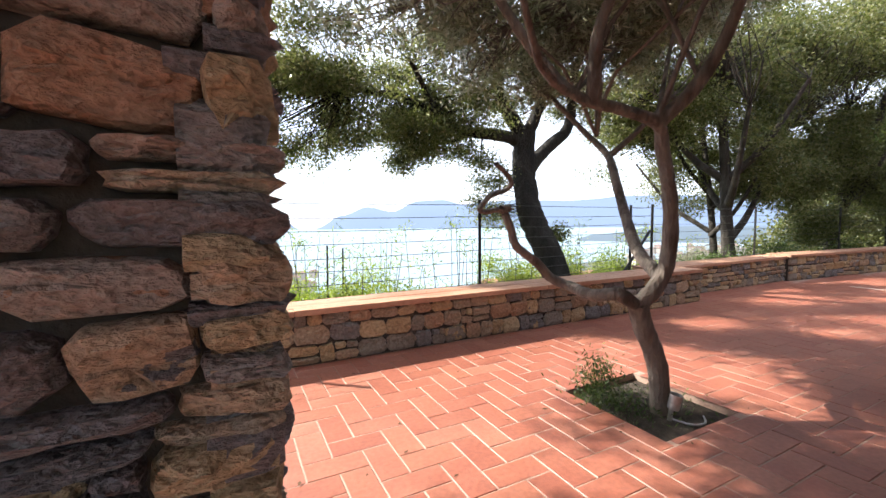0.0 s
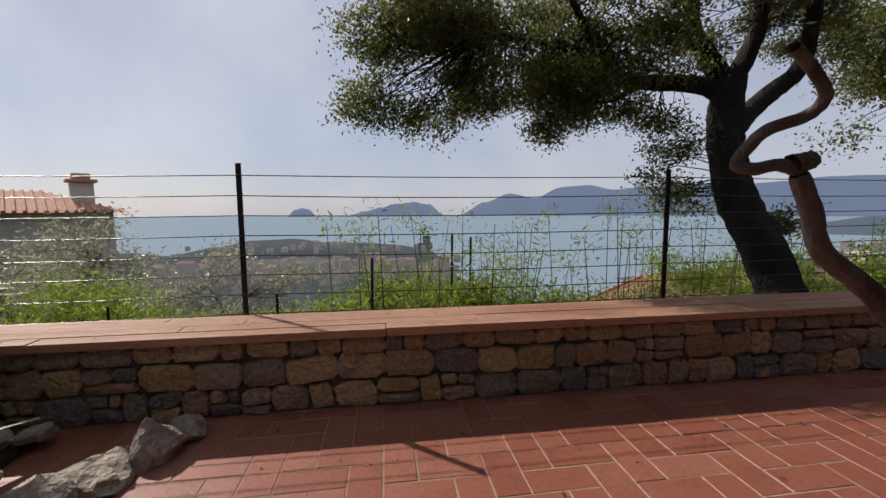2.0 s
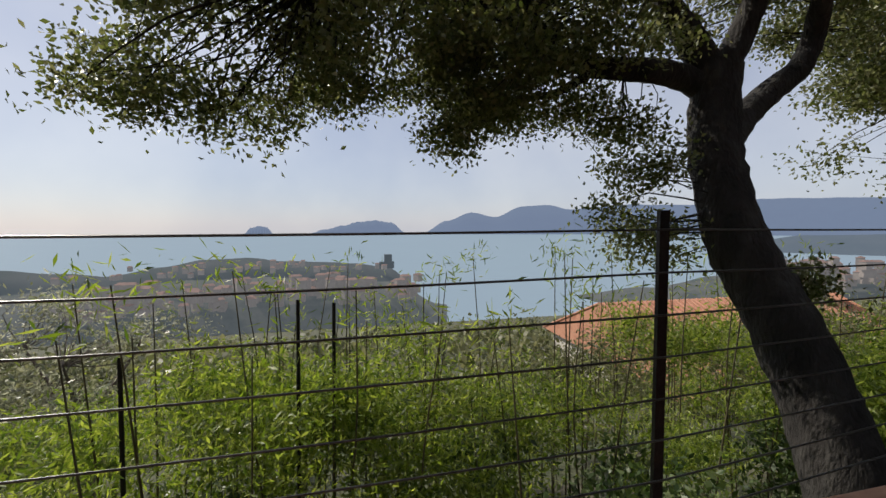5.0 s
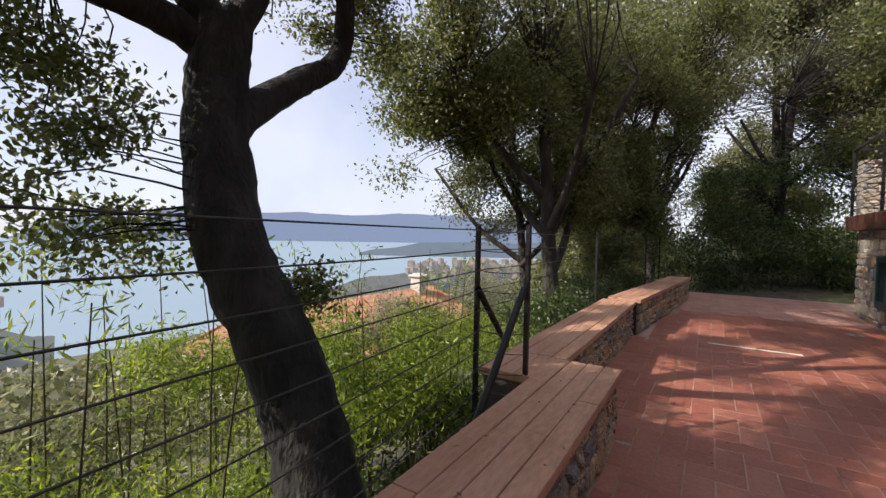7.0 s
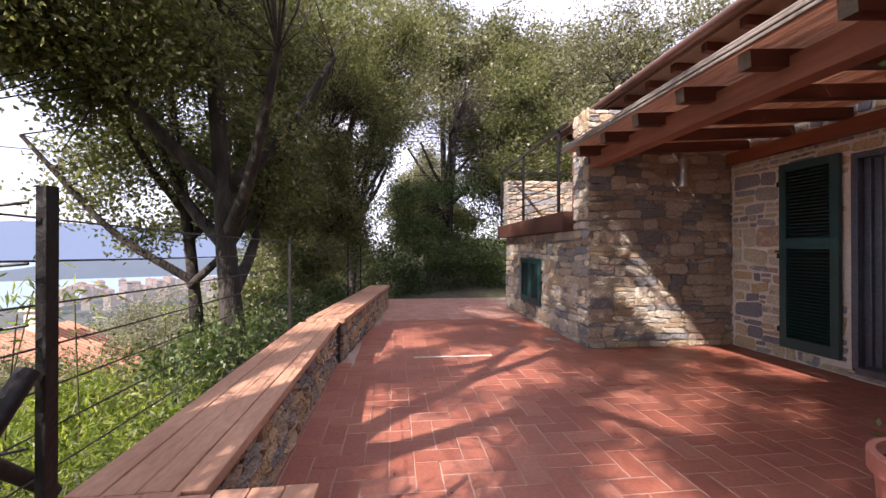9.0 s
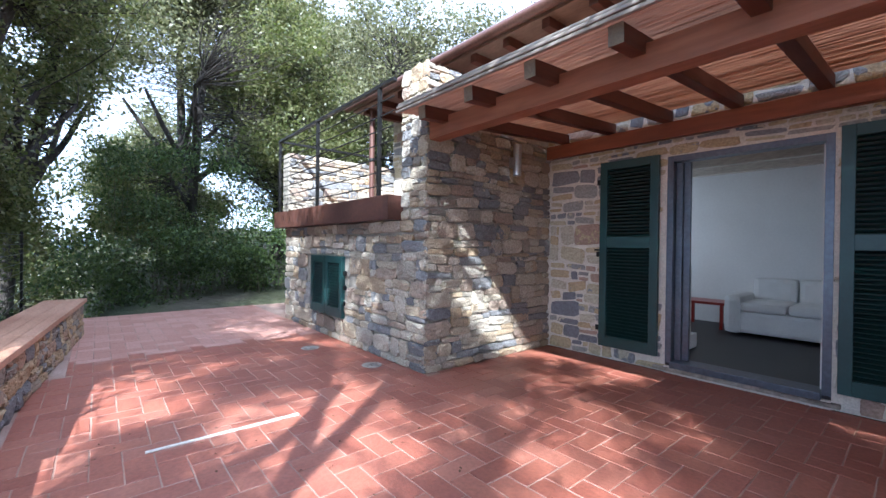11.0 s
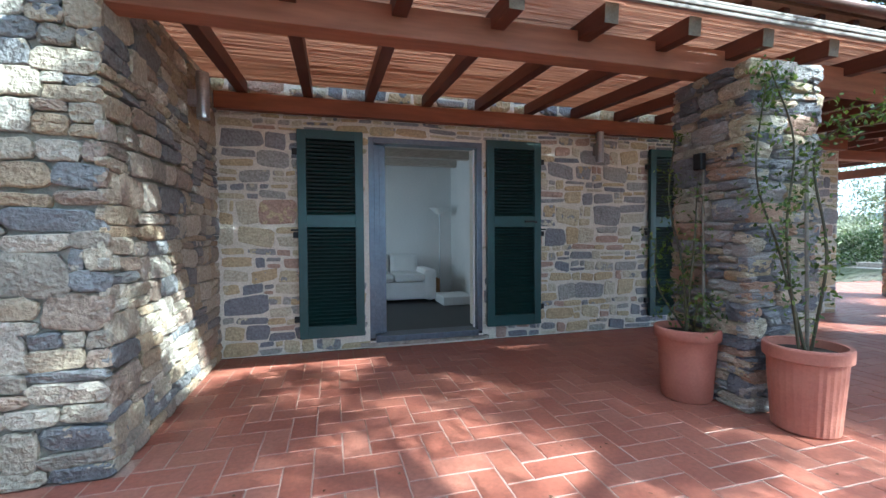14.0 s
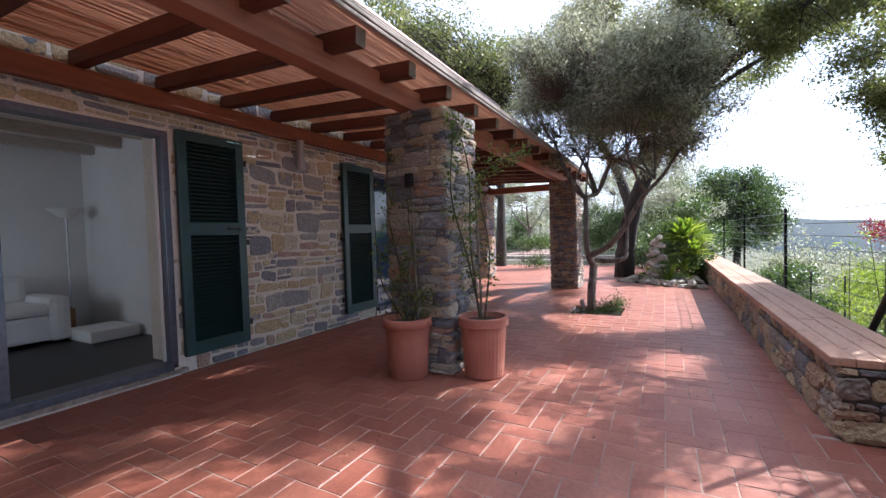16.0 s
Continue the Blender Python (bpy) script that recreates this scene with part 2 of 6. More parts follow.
ROOFTILE = mat("roof_tile_clay", [(0.36, 0.15, 0.09), (0.48, 0.24, 0.15), (0.42, 0.19, 0.12)], rough=0.85, scale=1.2, fine=20, bump=0.3)
RENDERED = mat("pale_render", [(0.50, 0.47, 0.42), (0.58, 0.55, 0.50)], rough=0.95, scale=0.8, fine=12)

# ---------------------------------------------------------------- mesh helpers


def mesh(name, verts, faces, material, smooth=False):
    me = bpy.data.meshes.new(name)
    me.from_pydata([tuple(v) for v in verts], [], faces)
    me.materials.append(material)
    if smooth:
        me.polygons.foreach_set("use_smooth", [True] * len(me.polygons))
    me.update()
    return me


def bulk(name, verts, quads, material, smooth=False):
    """A mesh of many quads from arrays."""
    verts, quads = np.asarray(verts, np.float32), np.asarray(quads, np.int32)
    me = bpy.data.meshes.new(name)
    me.vertices.add(len(verts))
    me.vertices.foreach_set("co", verts.ravel())
    me.loops.add(quads.size)
    me.loops.foreach_set("vertex_index", quads.ravel())
    me.polygons.add(len(quads))
    me.polygons.foreach_set("loop_start", np.arange(0, quads.size, 4, dtype=np.int32))
    me.polygons.foreach_set("loop_total", np.full(len(quads), 4, np.int32))
    if smooth:
        me.polygons.foreach_set("use_smooth", np.ones(len(quads), bool))
    me.update(calc_edges=True)
    me.validate()
    me.materials.append(material)
    return me


def child(name, me, parent, label="", m=None):
    ob = new(name, me)
    ob.parent = parent
    if m is not None:
        ob.matrix_basis = m
    return tagged(ob, label=label)


def part(name, bm, material, parent, label="", smooth=False):
    me = bpy.data.meshes.new(name)
    bm.to_mesh(me)
    bm.free()
    me.materials.append(material)
    if smooth:
        me.polygons.foreach_set("use_smooth", [True] * len(me.polygons))
    return child(name, me, parent, label)


def thing(name, label, category, at=(0, 0, 0), rz=0, group="", kind=""):
    ob = new(name)
    ob.empty_display_size = 0.1
    ob.matrix_basis = pose(*at, 0, 0, rz)
    return tagged(ob, label, category, group, kind)


def box(bm, x0, x1, y0, y1, z0, z1, bevel=0.0, m=None):
    r = bmesh.ops.create_cube(bm, size=1)
    vs = r["verts"]
    for v in vs:
        v.co = Vector((x0 + (v.co.x + 0.5) * (x1 - x0), y0 + (v.co.y + 0.5) * (y1 - y0), z0 + (v.co.z + 0.5) * (z1 - z0)))
    if m is not None:
        bmesh.ops.transform(bm, matrix=m, verts=vs)
    if bevel:
        es = {e for v in vs for e in v.link_edges}
        bmesh.ops.bevel(bm, geom=list(es), offset=bevel, segments=2, affect="EDGES", profile=0.6)
    return bm


def boxes(*rows, bevel=0.0):
    bm = bmesh.new()
    for r in rows:
        box(bm, *r, bevel=bevel)
    return bm


def tube_data(points, radii, sides=8, wob=0.0, rng=None):
    """Rings of a tapered tube along a smooth line."""
    P = [Vector(p) for p in points]
    vs, qs = [], []
    up = Vector((0.31, 0.17, 0.93))
    for i, p in enumerate(P):
        d = (P[min(i + 1, len(P) - 1)] - P[max(i - 1, 0)]).normalized()
        a = d.cross(up)
        a = a.normalized() if a.length > 0.05 else d.cross(Vector((1, 0, 0))).normalized()
        b = d.cross(a)
        for k in range(sides):
            g = 2 * math.pi * k / sides
            r = radii[i] * (1 + (rng.uniform(-wob, wob) if rng else 0))
            vs.append(p + (a * math.cos(g) + b * math.sin(g)) * r)
        if i:
            o = (i - 1) * sides
            qs += [(o + k, o + (k + 1) % sides, o + sides + (k + 1) % sides, o + sides + k) for k in range(sides)]
    return vs, qs


def curve_points(points, n=6):
    """Catmull-Rom through the points."""
    P = [np.array(p, float) for p in points]
    P = [2 * P[0] - P[1]] + P + [2 * P[-1] - P[-2]]
    out = []
    for i in range(1, len(P) - 2):
        for k in range(n):
            t = k / n
            a, b, c, d = P[i - 1], P[i], P[i + 1], P[i + 2]
            out.append(0.5 * (2 * b + (c - a) * t + (2 * a - 5 * b + 4 * c - d) * t * t + (3 * b - a - 3 * c + d) * t ** 3))
    out.append(P[-2])
    return out


def tubes(name, lines, material, sides=8, n=5, wob=0.0, seed=1):
    """Lines of (points, first radius, last radius) as one smooth mesh."""
    rng = random.Random(seed)
    vs, qs = [], []
    for pts, r0, r1 in lines:
        c = curve_points(pts, n) if len(pts) > 2 and n > 1 else pts
        k = len(c)
        v, q = tube_data(c, [r0 + (r1 - r0) * i / (k - 1) for i in range(k)], sides, wob, rng)
        o = len(vs)
        vs += v
        qs += [tuple(o + i for i in f) for f in q]
    return bulk(name, np.array([tuple(v) for v in vs]), np.array(qs), material, True)


def leaves(name, centres, rng, length, width, material, droop=0.2, curl=0.25):
    """One folded four-cornered leaf at each centre."""
    n = len(centres)
    d = rng.normal(size=(n, 3))
    d[:, 2] -= droop
    d /= np.linalg.norm(d, axis=1)[:, None] + 1e-9
    u = rng.normal(size=(n, 3))
    s = np.cross(d, u)
    s /= np.linalg.norm(s, axis=1)[:, None] + 1e-9
    nn = np.cross(s, d)
    L = length * rng.uniform(0.65, 1.25, (n, 1))
    W = width * rng.uniform(0.7, 1.2, (n, 1))
    c = np.asarray(centres)
    a, b = c - d * L * 0.5, c + d * L * 0.5
    v = np.stack([a, c + s * W * 0.5 + nn * W * curl, b, c - s * W * 0.5 + nn * W * curl], 1).reshape(-1, 3)
    return bulk(name, v, np.arange(4 * n).reshape(-1, 4), material)


def clumps(rng, blobs, per, spread):
    """Leaf places gathered in clumps inside ellipsoids (centre, radii, clumps)."""
    pts, cents = [], []
    for (cx, cy, cz), (rx, ry, rz), n in blobs:
        d = rng.normal(size=(n, 3))
        d /= np.linalg.norm(d, axis=1)[:, None]
        r = rng.uniform(0.2, 1.0, (n, 1)) ** 0.45
        c = d * r * np.array([rx, ry, rz]) + np.array([cx, cy, cz])
        if n > 24:
            boughs = c[:max(6, n // 9)]
            c = boughs[rng.integers(0, len(boughs), n)] + rng.normal(size=(n, 3)) * 0.17 * np.array([rx, ry, rz * 0.8])
        cents.append(c)
        k = np.repeat(c, per, axis=0)
        pts.append(k + rng.normal(size=k.shape) * spread * np.array([1, 1, 0.7]))
    return np.concatenate(pts), np.concatenate(cents)


def tree(name, label, base, trunk, limbs, blobs, bark, leaf, per, spread, size, seed, twigs=True, sides=10):
    """A trunk with limbs, thin twigs to each clump, and a crown of leaves."""
    rng = np.random.default_rng(seed)
    t = thing(name, label, "tree", base)
    B = np.array(base)
    local = [([tuple(np.array(p) - B) for p in pts], a, b) for pts, a, b in trunk]
    child("trunk", tubes("trunk", local, bark, sides, 6, 0.07, seed), t)
    lines = [([tuple(np.array(p) - B) for p in pts], a, b) for pts, a, b in limbs]
    joints = np.array([p for pts, a, b in lines + local for p in curve_points(pts, 6)])
    pts, cents = clumps(rng, blobs, per, spread)
    if twigs:
        for c in cents - B:
            k = np.argmin(((joints - c) ** 2).sum(1))
            j = joints[k]
            if np.linalg.norm(j - c) > 0.15:
                mid = (j + c) / 2 + rng.normal(size=3) * 0.12 * np.linalg.norm(c - j)
                lines.append(([tuple(j), tuple(mid), tuple(c)], 0.004 + 0.005 * min(2.0, np.linalg.norm(c - j)), 0.0025))
    if lines:
        big = [x for x in lines if x[1] > 0.04]
        thin = [x for x in lines if x[1] <= 0.04]
        for k, one in enumerate(big):
            child("limb", tubes("limb", [one], bark, 9, 6, 0.06, seed + k), t)
        if thin:
            tagged(child("branchwork", tubes("branchwork", thin, bark, 4, 2, 0, seed + 2), t), kind="stuff")
    child("crown", leaves("crown", pts - B, rng, size[0], size[1], leaf), t)
    return t


# ---------------------------------------------------------------- masonry
STONE_POOL = []


def stone_pool():
    """Unit stones: x and z from -0.5 to 0.5, the face towards +y, the back at y = -1."""
    rng = random.Random(11)
    for k in range(36):
        c = [(sx * (0.5 - rng.uniform(-0.02, 0.11)), sz * (0.5 - rng.uniform(-0.03, 0.17))) for sx, sz in ((-1, -1), (1, -1), (1, 1), (-1, 1))]
        ring = []
        for i in range(4):
            (ax, az), (bx, bz) = c[i], c[(i + 1) % 4]
            cut = rng.uniform(0.03, 0.22)
            ring.append((ax + (bx - ax) * cut, az + (bz - az) * cut))
            f = rng.uniform(0.4, 0.6)
            j = rng.uniform(-0.05, 0.08)
            mx, mz = ax + (bx - ax) * f, az + (bz - az) * f
            ring.append((mx * (1 + j), mz * (1 + j)))
            cut = 1 - rng.uniform(0.03, 0.22)
            ring.append((ax + (bx - ax) * cut, az + (bz - az) * cut))
        n = len(ring)
        tx, tz = rng.uniform(-0.3, 0.3), rng.uniform(-0.35, 0.35)
        vs = [(x, -1.0, z) for x, z in ring]
        vs += [(x, -0.24 + tx * x + tz * z + rng.uniform(-0.08, 0.06), z) for x, z in ring]
        vs += [(x * 0.93, -0.05 + tx * x + tz * z + rng.uniform(-0.08, 0.05), z * 0.89) for x, z in ring]
        vs.append((rng.uniform(-0.2, 0.2), rng.uniform(-0.03, 0.07), rng.uniform(-0.2, 0.2)))
        fs = []
        for o in (0, n):
            fs += [(o + i, o + n + i, o + n + (i + 1) % n, o + (i + 1) % n) for i in range(n)]
        fs += [(2 * n + i, 3 * n, 2 * n + (i + 1) % n) for i in range(n)]
        STONE_POOL.append((vs, fs))


stone_pool()


def rough_pool():
    """Split slabs with a ragged outline and a broken, faceted face."""
    rng = random.Random(23)
    n = 14
    for k in range(28):
        pw, skew = rng.uniform(6.0, 16.0), rng.uniform(-0.10, 0.10)
        ring = []
        for i in range(n):
            g = 2 * math.pi * (i + rng.uniform(-0.25, 0.25)) / n
            c, q = math.cos(g), math.sin(g)
            r = 0.5 / (abs(c) ** pw + abs(q) ** pw) ** (1 / pw) * rng.uniform(0.92, 1.02)
            ring.append((r * c + skew * r * q, r * q * (1 + rng.uniform(-0.08, 0.02))))
        tx, tz = rng.uniform(-0.35, 0.35), rng.uniform(-0.4, 0.4)
        vs = [(x, -1.0, z) for x, z in ring]
        for f, y0, j in ((1.0, -0.30, 0.12), (0.90, -0.06, 0.10), (0.52, 0.02, 0.12)):
            ox, oz = rng.uniform(-0.06, 0.06) * (1 - f) * 3, rng.uniform(-0.06, 0.06) * (1 - f) * 3
            vs += [(x * f + ox, y0 + tx * x + tz * z + rng.uniform(-j, j), z * f + oz) for x, z in ring]
        vs.append((rng.uniform(-0.1, 0.1), rng.uniform(-0.05, 0.1), rng.uniform(-0.1, 0.1)))
        fs = []
        for o in (0, n, 2 * n):
            fs += [(o + i, o + n + i, o + n + (i + 1) % n, o + (i + 1) % n) for i in range(n)]
        fs += [(3 * n + i, 4 * n, 3 * n + (i + 1) % n) for i in range(n)]
        STONE_POOL.append((vs, fs))


NEAT = len(STONE_POOL)
rough_pool()
POOL_MESH = {}


def pool_mesh(key, i):
    if (key, i) not in POOL_MESH:
        vs, fs = STONE_POOL[i]
        POOL_MESH[key, i] = mesh("stone", vs, fs, STONE[key, "object"])
    return POOL_MESH[key, i]


def courses(width, height, rng, hmin, hmax, wmin, wmax, holes=()):
    """Rubble courses: (x, z, w, h) of stones that fill width by height, but for the holes (x0, x1, z0, z1)."""
    out = []
    z = 0.0
    while z < height - 0.02:
        h = min(rng.uniform(hmin, hmax), height - z)
        if height - z - h < hmin * 0.6:
            h = height - z
        x = 0.0
        while x < width - 0.01:
            w = rng.uniform(wmin, wmax) * (0.75 + 0.5 * h / hmax)
            if width - x - w < wmin * 0.7:
                w = width - x
            w = min(w, width - x)
            pieces = [(x, z, w, h)]
            q = rng.random()
            if h > hmin * 1.5 and q < 0.42:
                f = rng.uniform(0.35, 0.65)
                pieces = [(x, z, w, h * f), (x, z + h * f, w, h * (1 - f))]
                if w > wmin * 1.3 and rng.random() < 0.5:
                    g = rng.uniform(0.35, 0.65)
                    pieces = [(x, z, w, h * f), (x, z + h * f, w * g, h * (1 - f)), (x + w * g, z + h * f, w * (1 - g), h * (1 - f))]
            for a, b, c, d in pieces:
                cx, cz = a + c / 2, b + d / 2
                if not any(x0 - c * 0.42 < cx < x1 + c * 0.42 and z0 - d * 0.42 < cz < z1 + d * 0.42 for x0, x1, z0, z1 in holes):
                    out.append((cx, cz, c, d))
            x += w
        z += h
    return out


def face(parent, key, origin, direction, width, height, seed, sizes, gap=0.014, depth=0.06, holes=(), near=None, limit=300, fat=1.05, rough=False):
    """Stones on a wall face: origin is its lower start, direction 'x+', 'x-', 'y+' or 'y-' the way along it; 'x-' looks to +y, 'x+' to -y, 'y+' to +x, 'y-' to -x."""
    rng = random.Random(seed)
    turn = {"x-": 0, "y+": -90, "x+": 180, "y-": 90}[direction]
    M = pose(*origin, 0, 0, turn)
    rows = courses(width, height, rng, *sizes, holes)
    rows = [r + (rng.randrange(NEAT, len(STONE_POOL)) if rough else rng.randrange(NEAT), rng.random() < 0.5, rng.uniform(0.7, 1.3), rng.uniform(-8, 8)) for r in rows]
    if near is not None:
        rows.sort(key=lambda r: abs(r[0] - near))
    rest_v, rest_f = [], []
    for n, (cx, cz, w, h, i, flip, dp, roll) in enumerate(rows):
        sx = w - gap
        wx, wz = 0.03 * noise.noise((cx * 1.7, cz * 2.1, seed)), 0.05 * noise.noise((cx * 1.1, cz * 1.9, seed + 5.5))
        edge = min(1.0, max(0.0, 6 * min(cz - h / 2, height - cz - h / 2)))
        m = M @ pose(-cx - wx * edge, 0, cz + wz * edge) @ pose(0, 0, 0, 0, roll if w < 2 * h else roll * 0.4, 0)
        if flip:
            m = m @ pose(0, 0, 0, 0, 180, 0)
        m = m @ Matrix.Diagonal((min(sx * fat, 2 * min(cx, width - cx) + 0.002), depth * dp, (h - gap) * fat, 1))
        if n < limit:
            ob = new("stone", pool_mesh(key, i))
            ob.parent = parent
            ob.matrix_basis = parent.matrix_basis.inverted() @ m
        else:
            vs, fs = STONE_POOL[i]
            o = len(rest_v)
            rest_v += [m @ Vector(v) for v in vs]
            rest_f += [tuple(o + k for k in f) for f in fs]
    if rest_v:
        inv = parent.matrix_basis.inverted()
        ob = new("stones", mesh("stones", [inv @ v for v in rest_v], rest_f, STONE[key, "island"]))
        ob.parent = parent
        tagged(ob, kind="stuff")


def structure(name, bm, material, label, category, kind="structure"):
    me = bpy.data.meshes.new(name)
    bm.to_mesh(me)
    bm.free()
    me.materials.append(material)
    return tagged(new(name, me), label, category, kind=kind)


# ---------------------------------------------------------------- ground, sea and distance
W = -0.38          # face of the house wall
WX = 10.4          # side face of the wing
WY = 1.68          # front face of the wing


def slope(x, y):
    """Height of the land round the terrace."""
    if y > 4.3:
        d = y - 5.0
        z = -0.7 - 0.38 * max(0, d) if d < 12 else -5.26 - 0.23 * (d - 12)
        return max(z, -80) + 0.25 * noise.noise((x * 0.2, y * 0.2, 0))
    if x > 16.4:
        return -0.02 + min(2.5, 0.10 * (x - 16.4)) + 0.2 * noise.noise((x * 0.3, y * 0.3, 0)) - 0.1
    if y < -5 and x > -2:
        return -0.1 + 0.28 * (-5 - y) + 0.3 * noise.noise((x * 0.2, y * 0.2, 0))
    if x < -5.5:
        return 0.12 + 0.035 * (-5.5 - x)
    return -0.2


def ground():
    xs = np.concatenate([np.linspace(-900, -40, 18), np.linspace(-34, 50, 85), np.linspace(58, 900, 18)])
    ys = np.concatenate([np.linspace(-90, -24, 12), np.linspace(-20, 30, 68), np.linspace(34, 420, 40)])
    vs = [(x, y, slope(x, y)) for y in ys for x in xs]
    k = len(xs)
    fs = [(j * k + i, j * k + i + 1, (j + 1) * k + i + 1, (j + 1) * k + i) for j in range(len(ys) - 1) for i in range(k - 1)]
    tagged(new("ground", bulk("ground", vs, fs, EARTH, True)), "wooded hillside falling away towards the bay", "ground", kind="structure")


ground()
SEA = -75.0
# most of the sea's colour is painted haze, given off as emission
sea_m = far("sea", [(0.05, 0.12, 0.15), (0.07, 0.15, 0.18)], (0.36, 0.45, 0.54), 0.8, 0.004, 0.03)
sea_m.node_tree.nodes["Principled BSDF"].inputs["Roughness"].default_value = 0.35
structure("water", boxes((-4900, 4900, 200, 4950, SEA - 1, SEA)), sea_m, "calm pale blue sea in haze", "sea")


def ridge(name, label, u0, u1, dist, tops, base, material, seed, depth=260):
    """A hill range between two bearings (degrees to the right of +y), its crest given by angles above the level."""
    rng = random.Random(seed)
    n = 90
    vs, fs = [], []
    for i in range(n + 1):
        f = i / n
        g = radians(u0 + (u1 - u0) * f)
        q = f * (len(tops) - 1)
        a = int(min(q, len(tops) - 2))
        s = (1 - math.cos((q - a) * math.pi)) / 2
        el = tops[a] * (1 - s) + tops[a + 1] * s
        el += 0.10 * (noise.noise((f * 14, seed, 0)) + 0.6 * noise.noise((f * 40, seed, 3))) * (1 if 0 < i < n else 0)
        for k, (dd, zf) in enumerate(((0, 0.0), (depth * 0.35, 0.55), (depth, 1.0), (depth * 2, 0.0))):
            r = dist + dd + 12 * noise.noise((f * 20, k, seed))
            top = 1.2 + (dist + depth) * math.tan(radians(el))
            vs.append((r * math.sin(g), r * math.cos(g), base + (top - base) * zf))
        if i:
            o = (i - 1) * 4
            fs += [(o + k, o + 4 + k, o + 5 + k, o + 1 + k) for k in range(3)]
    return tagged(new(name, mesh(name, vs, fs, material, True)), label, "hill", kind="structure")


# haze is painted into the hill materials, each with its own tint and strength
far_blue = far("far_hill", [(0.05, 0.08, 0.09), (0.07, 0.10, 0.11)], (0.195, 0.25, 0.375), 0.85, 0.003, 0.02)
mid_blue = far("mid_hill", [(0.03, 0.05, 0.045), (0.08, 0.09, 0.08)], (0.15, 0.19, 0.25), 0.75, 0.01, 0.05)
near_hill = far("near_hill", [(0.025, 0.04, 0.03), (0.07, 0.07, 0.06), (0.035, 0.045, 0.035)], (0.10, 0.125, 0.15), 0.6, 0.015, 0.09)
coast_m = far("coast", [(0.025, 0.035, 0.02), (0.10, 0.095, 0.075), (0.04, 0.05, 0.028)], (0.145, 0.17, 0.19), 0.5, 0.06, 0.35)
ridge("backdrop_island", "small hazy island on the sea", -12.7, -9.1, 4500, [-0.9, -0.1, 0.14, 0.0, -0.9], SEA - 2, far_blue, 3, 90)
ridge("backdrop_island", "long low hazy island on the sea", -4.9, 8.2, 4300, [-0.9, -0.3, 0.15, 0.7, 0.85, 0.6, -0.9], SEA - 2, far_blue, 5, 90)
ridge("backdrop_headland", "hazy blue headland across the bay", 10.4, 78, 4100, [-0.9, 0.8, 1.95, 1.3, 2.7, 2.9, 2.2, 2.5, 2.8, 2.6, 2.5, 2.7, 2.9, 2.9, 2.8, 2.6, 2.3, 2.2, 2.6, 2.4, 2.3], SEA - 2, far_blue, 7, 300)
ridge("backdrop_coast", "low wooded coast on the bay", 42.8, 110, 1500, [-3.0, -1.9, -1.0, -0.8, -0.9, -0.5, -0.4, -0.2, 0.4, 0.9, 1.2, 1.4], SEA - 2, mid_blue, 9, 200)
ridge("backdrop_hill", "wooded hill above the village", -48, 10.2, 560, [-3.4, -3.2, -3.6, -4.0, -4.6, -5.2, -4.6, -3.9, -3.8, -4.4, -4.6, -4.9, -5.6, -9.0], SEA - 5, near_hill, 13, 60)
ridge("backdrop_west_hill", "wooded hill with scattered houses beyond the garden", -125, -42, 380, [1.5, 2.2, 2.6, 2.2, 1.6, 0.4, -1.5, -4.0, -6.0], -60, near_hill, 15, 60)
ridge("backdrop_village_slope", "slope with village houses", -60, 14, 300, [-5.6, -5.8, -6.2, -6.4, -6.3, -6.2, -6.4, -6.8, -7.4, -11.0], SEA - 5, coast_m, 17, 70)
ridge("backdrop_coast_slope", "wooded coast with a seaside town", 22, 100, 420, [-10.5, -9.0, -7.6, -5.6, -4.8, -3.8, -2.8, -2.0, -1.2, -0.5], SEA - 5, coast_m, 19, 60)


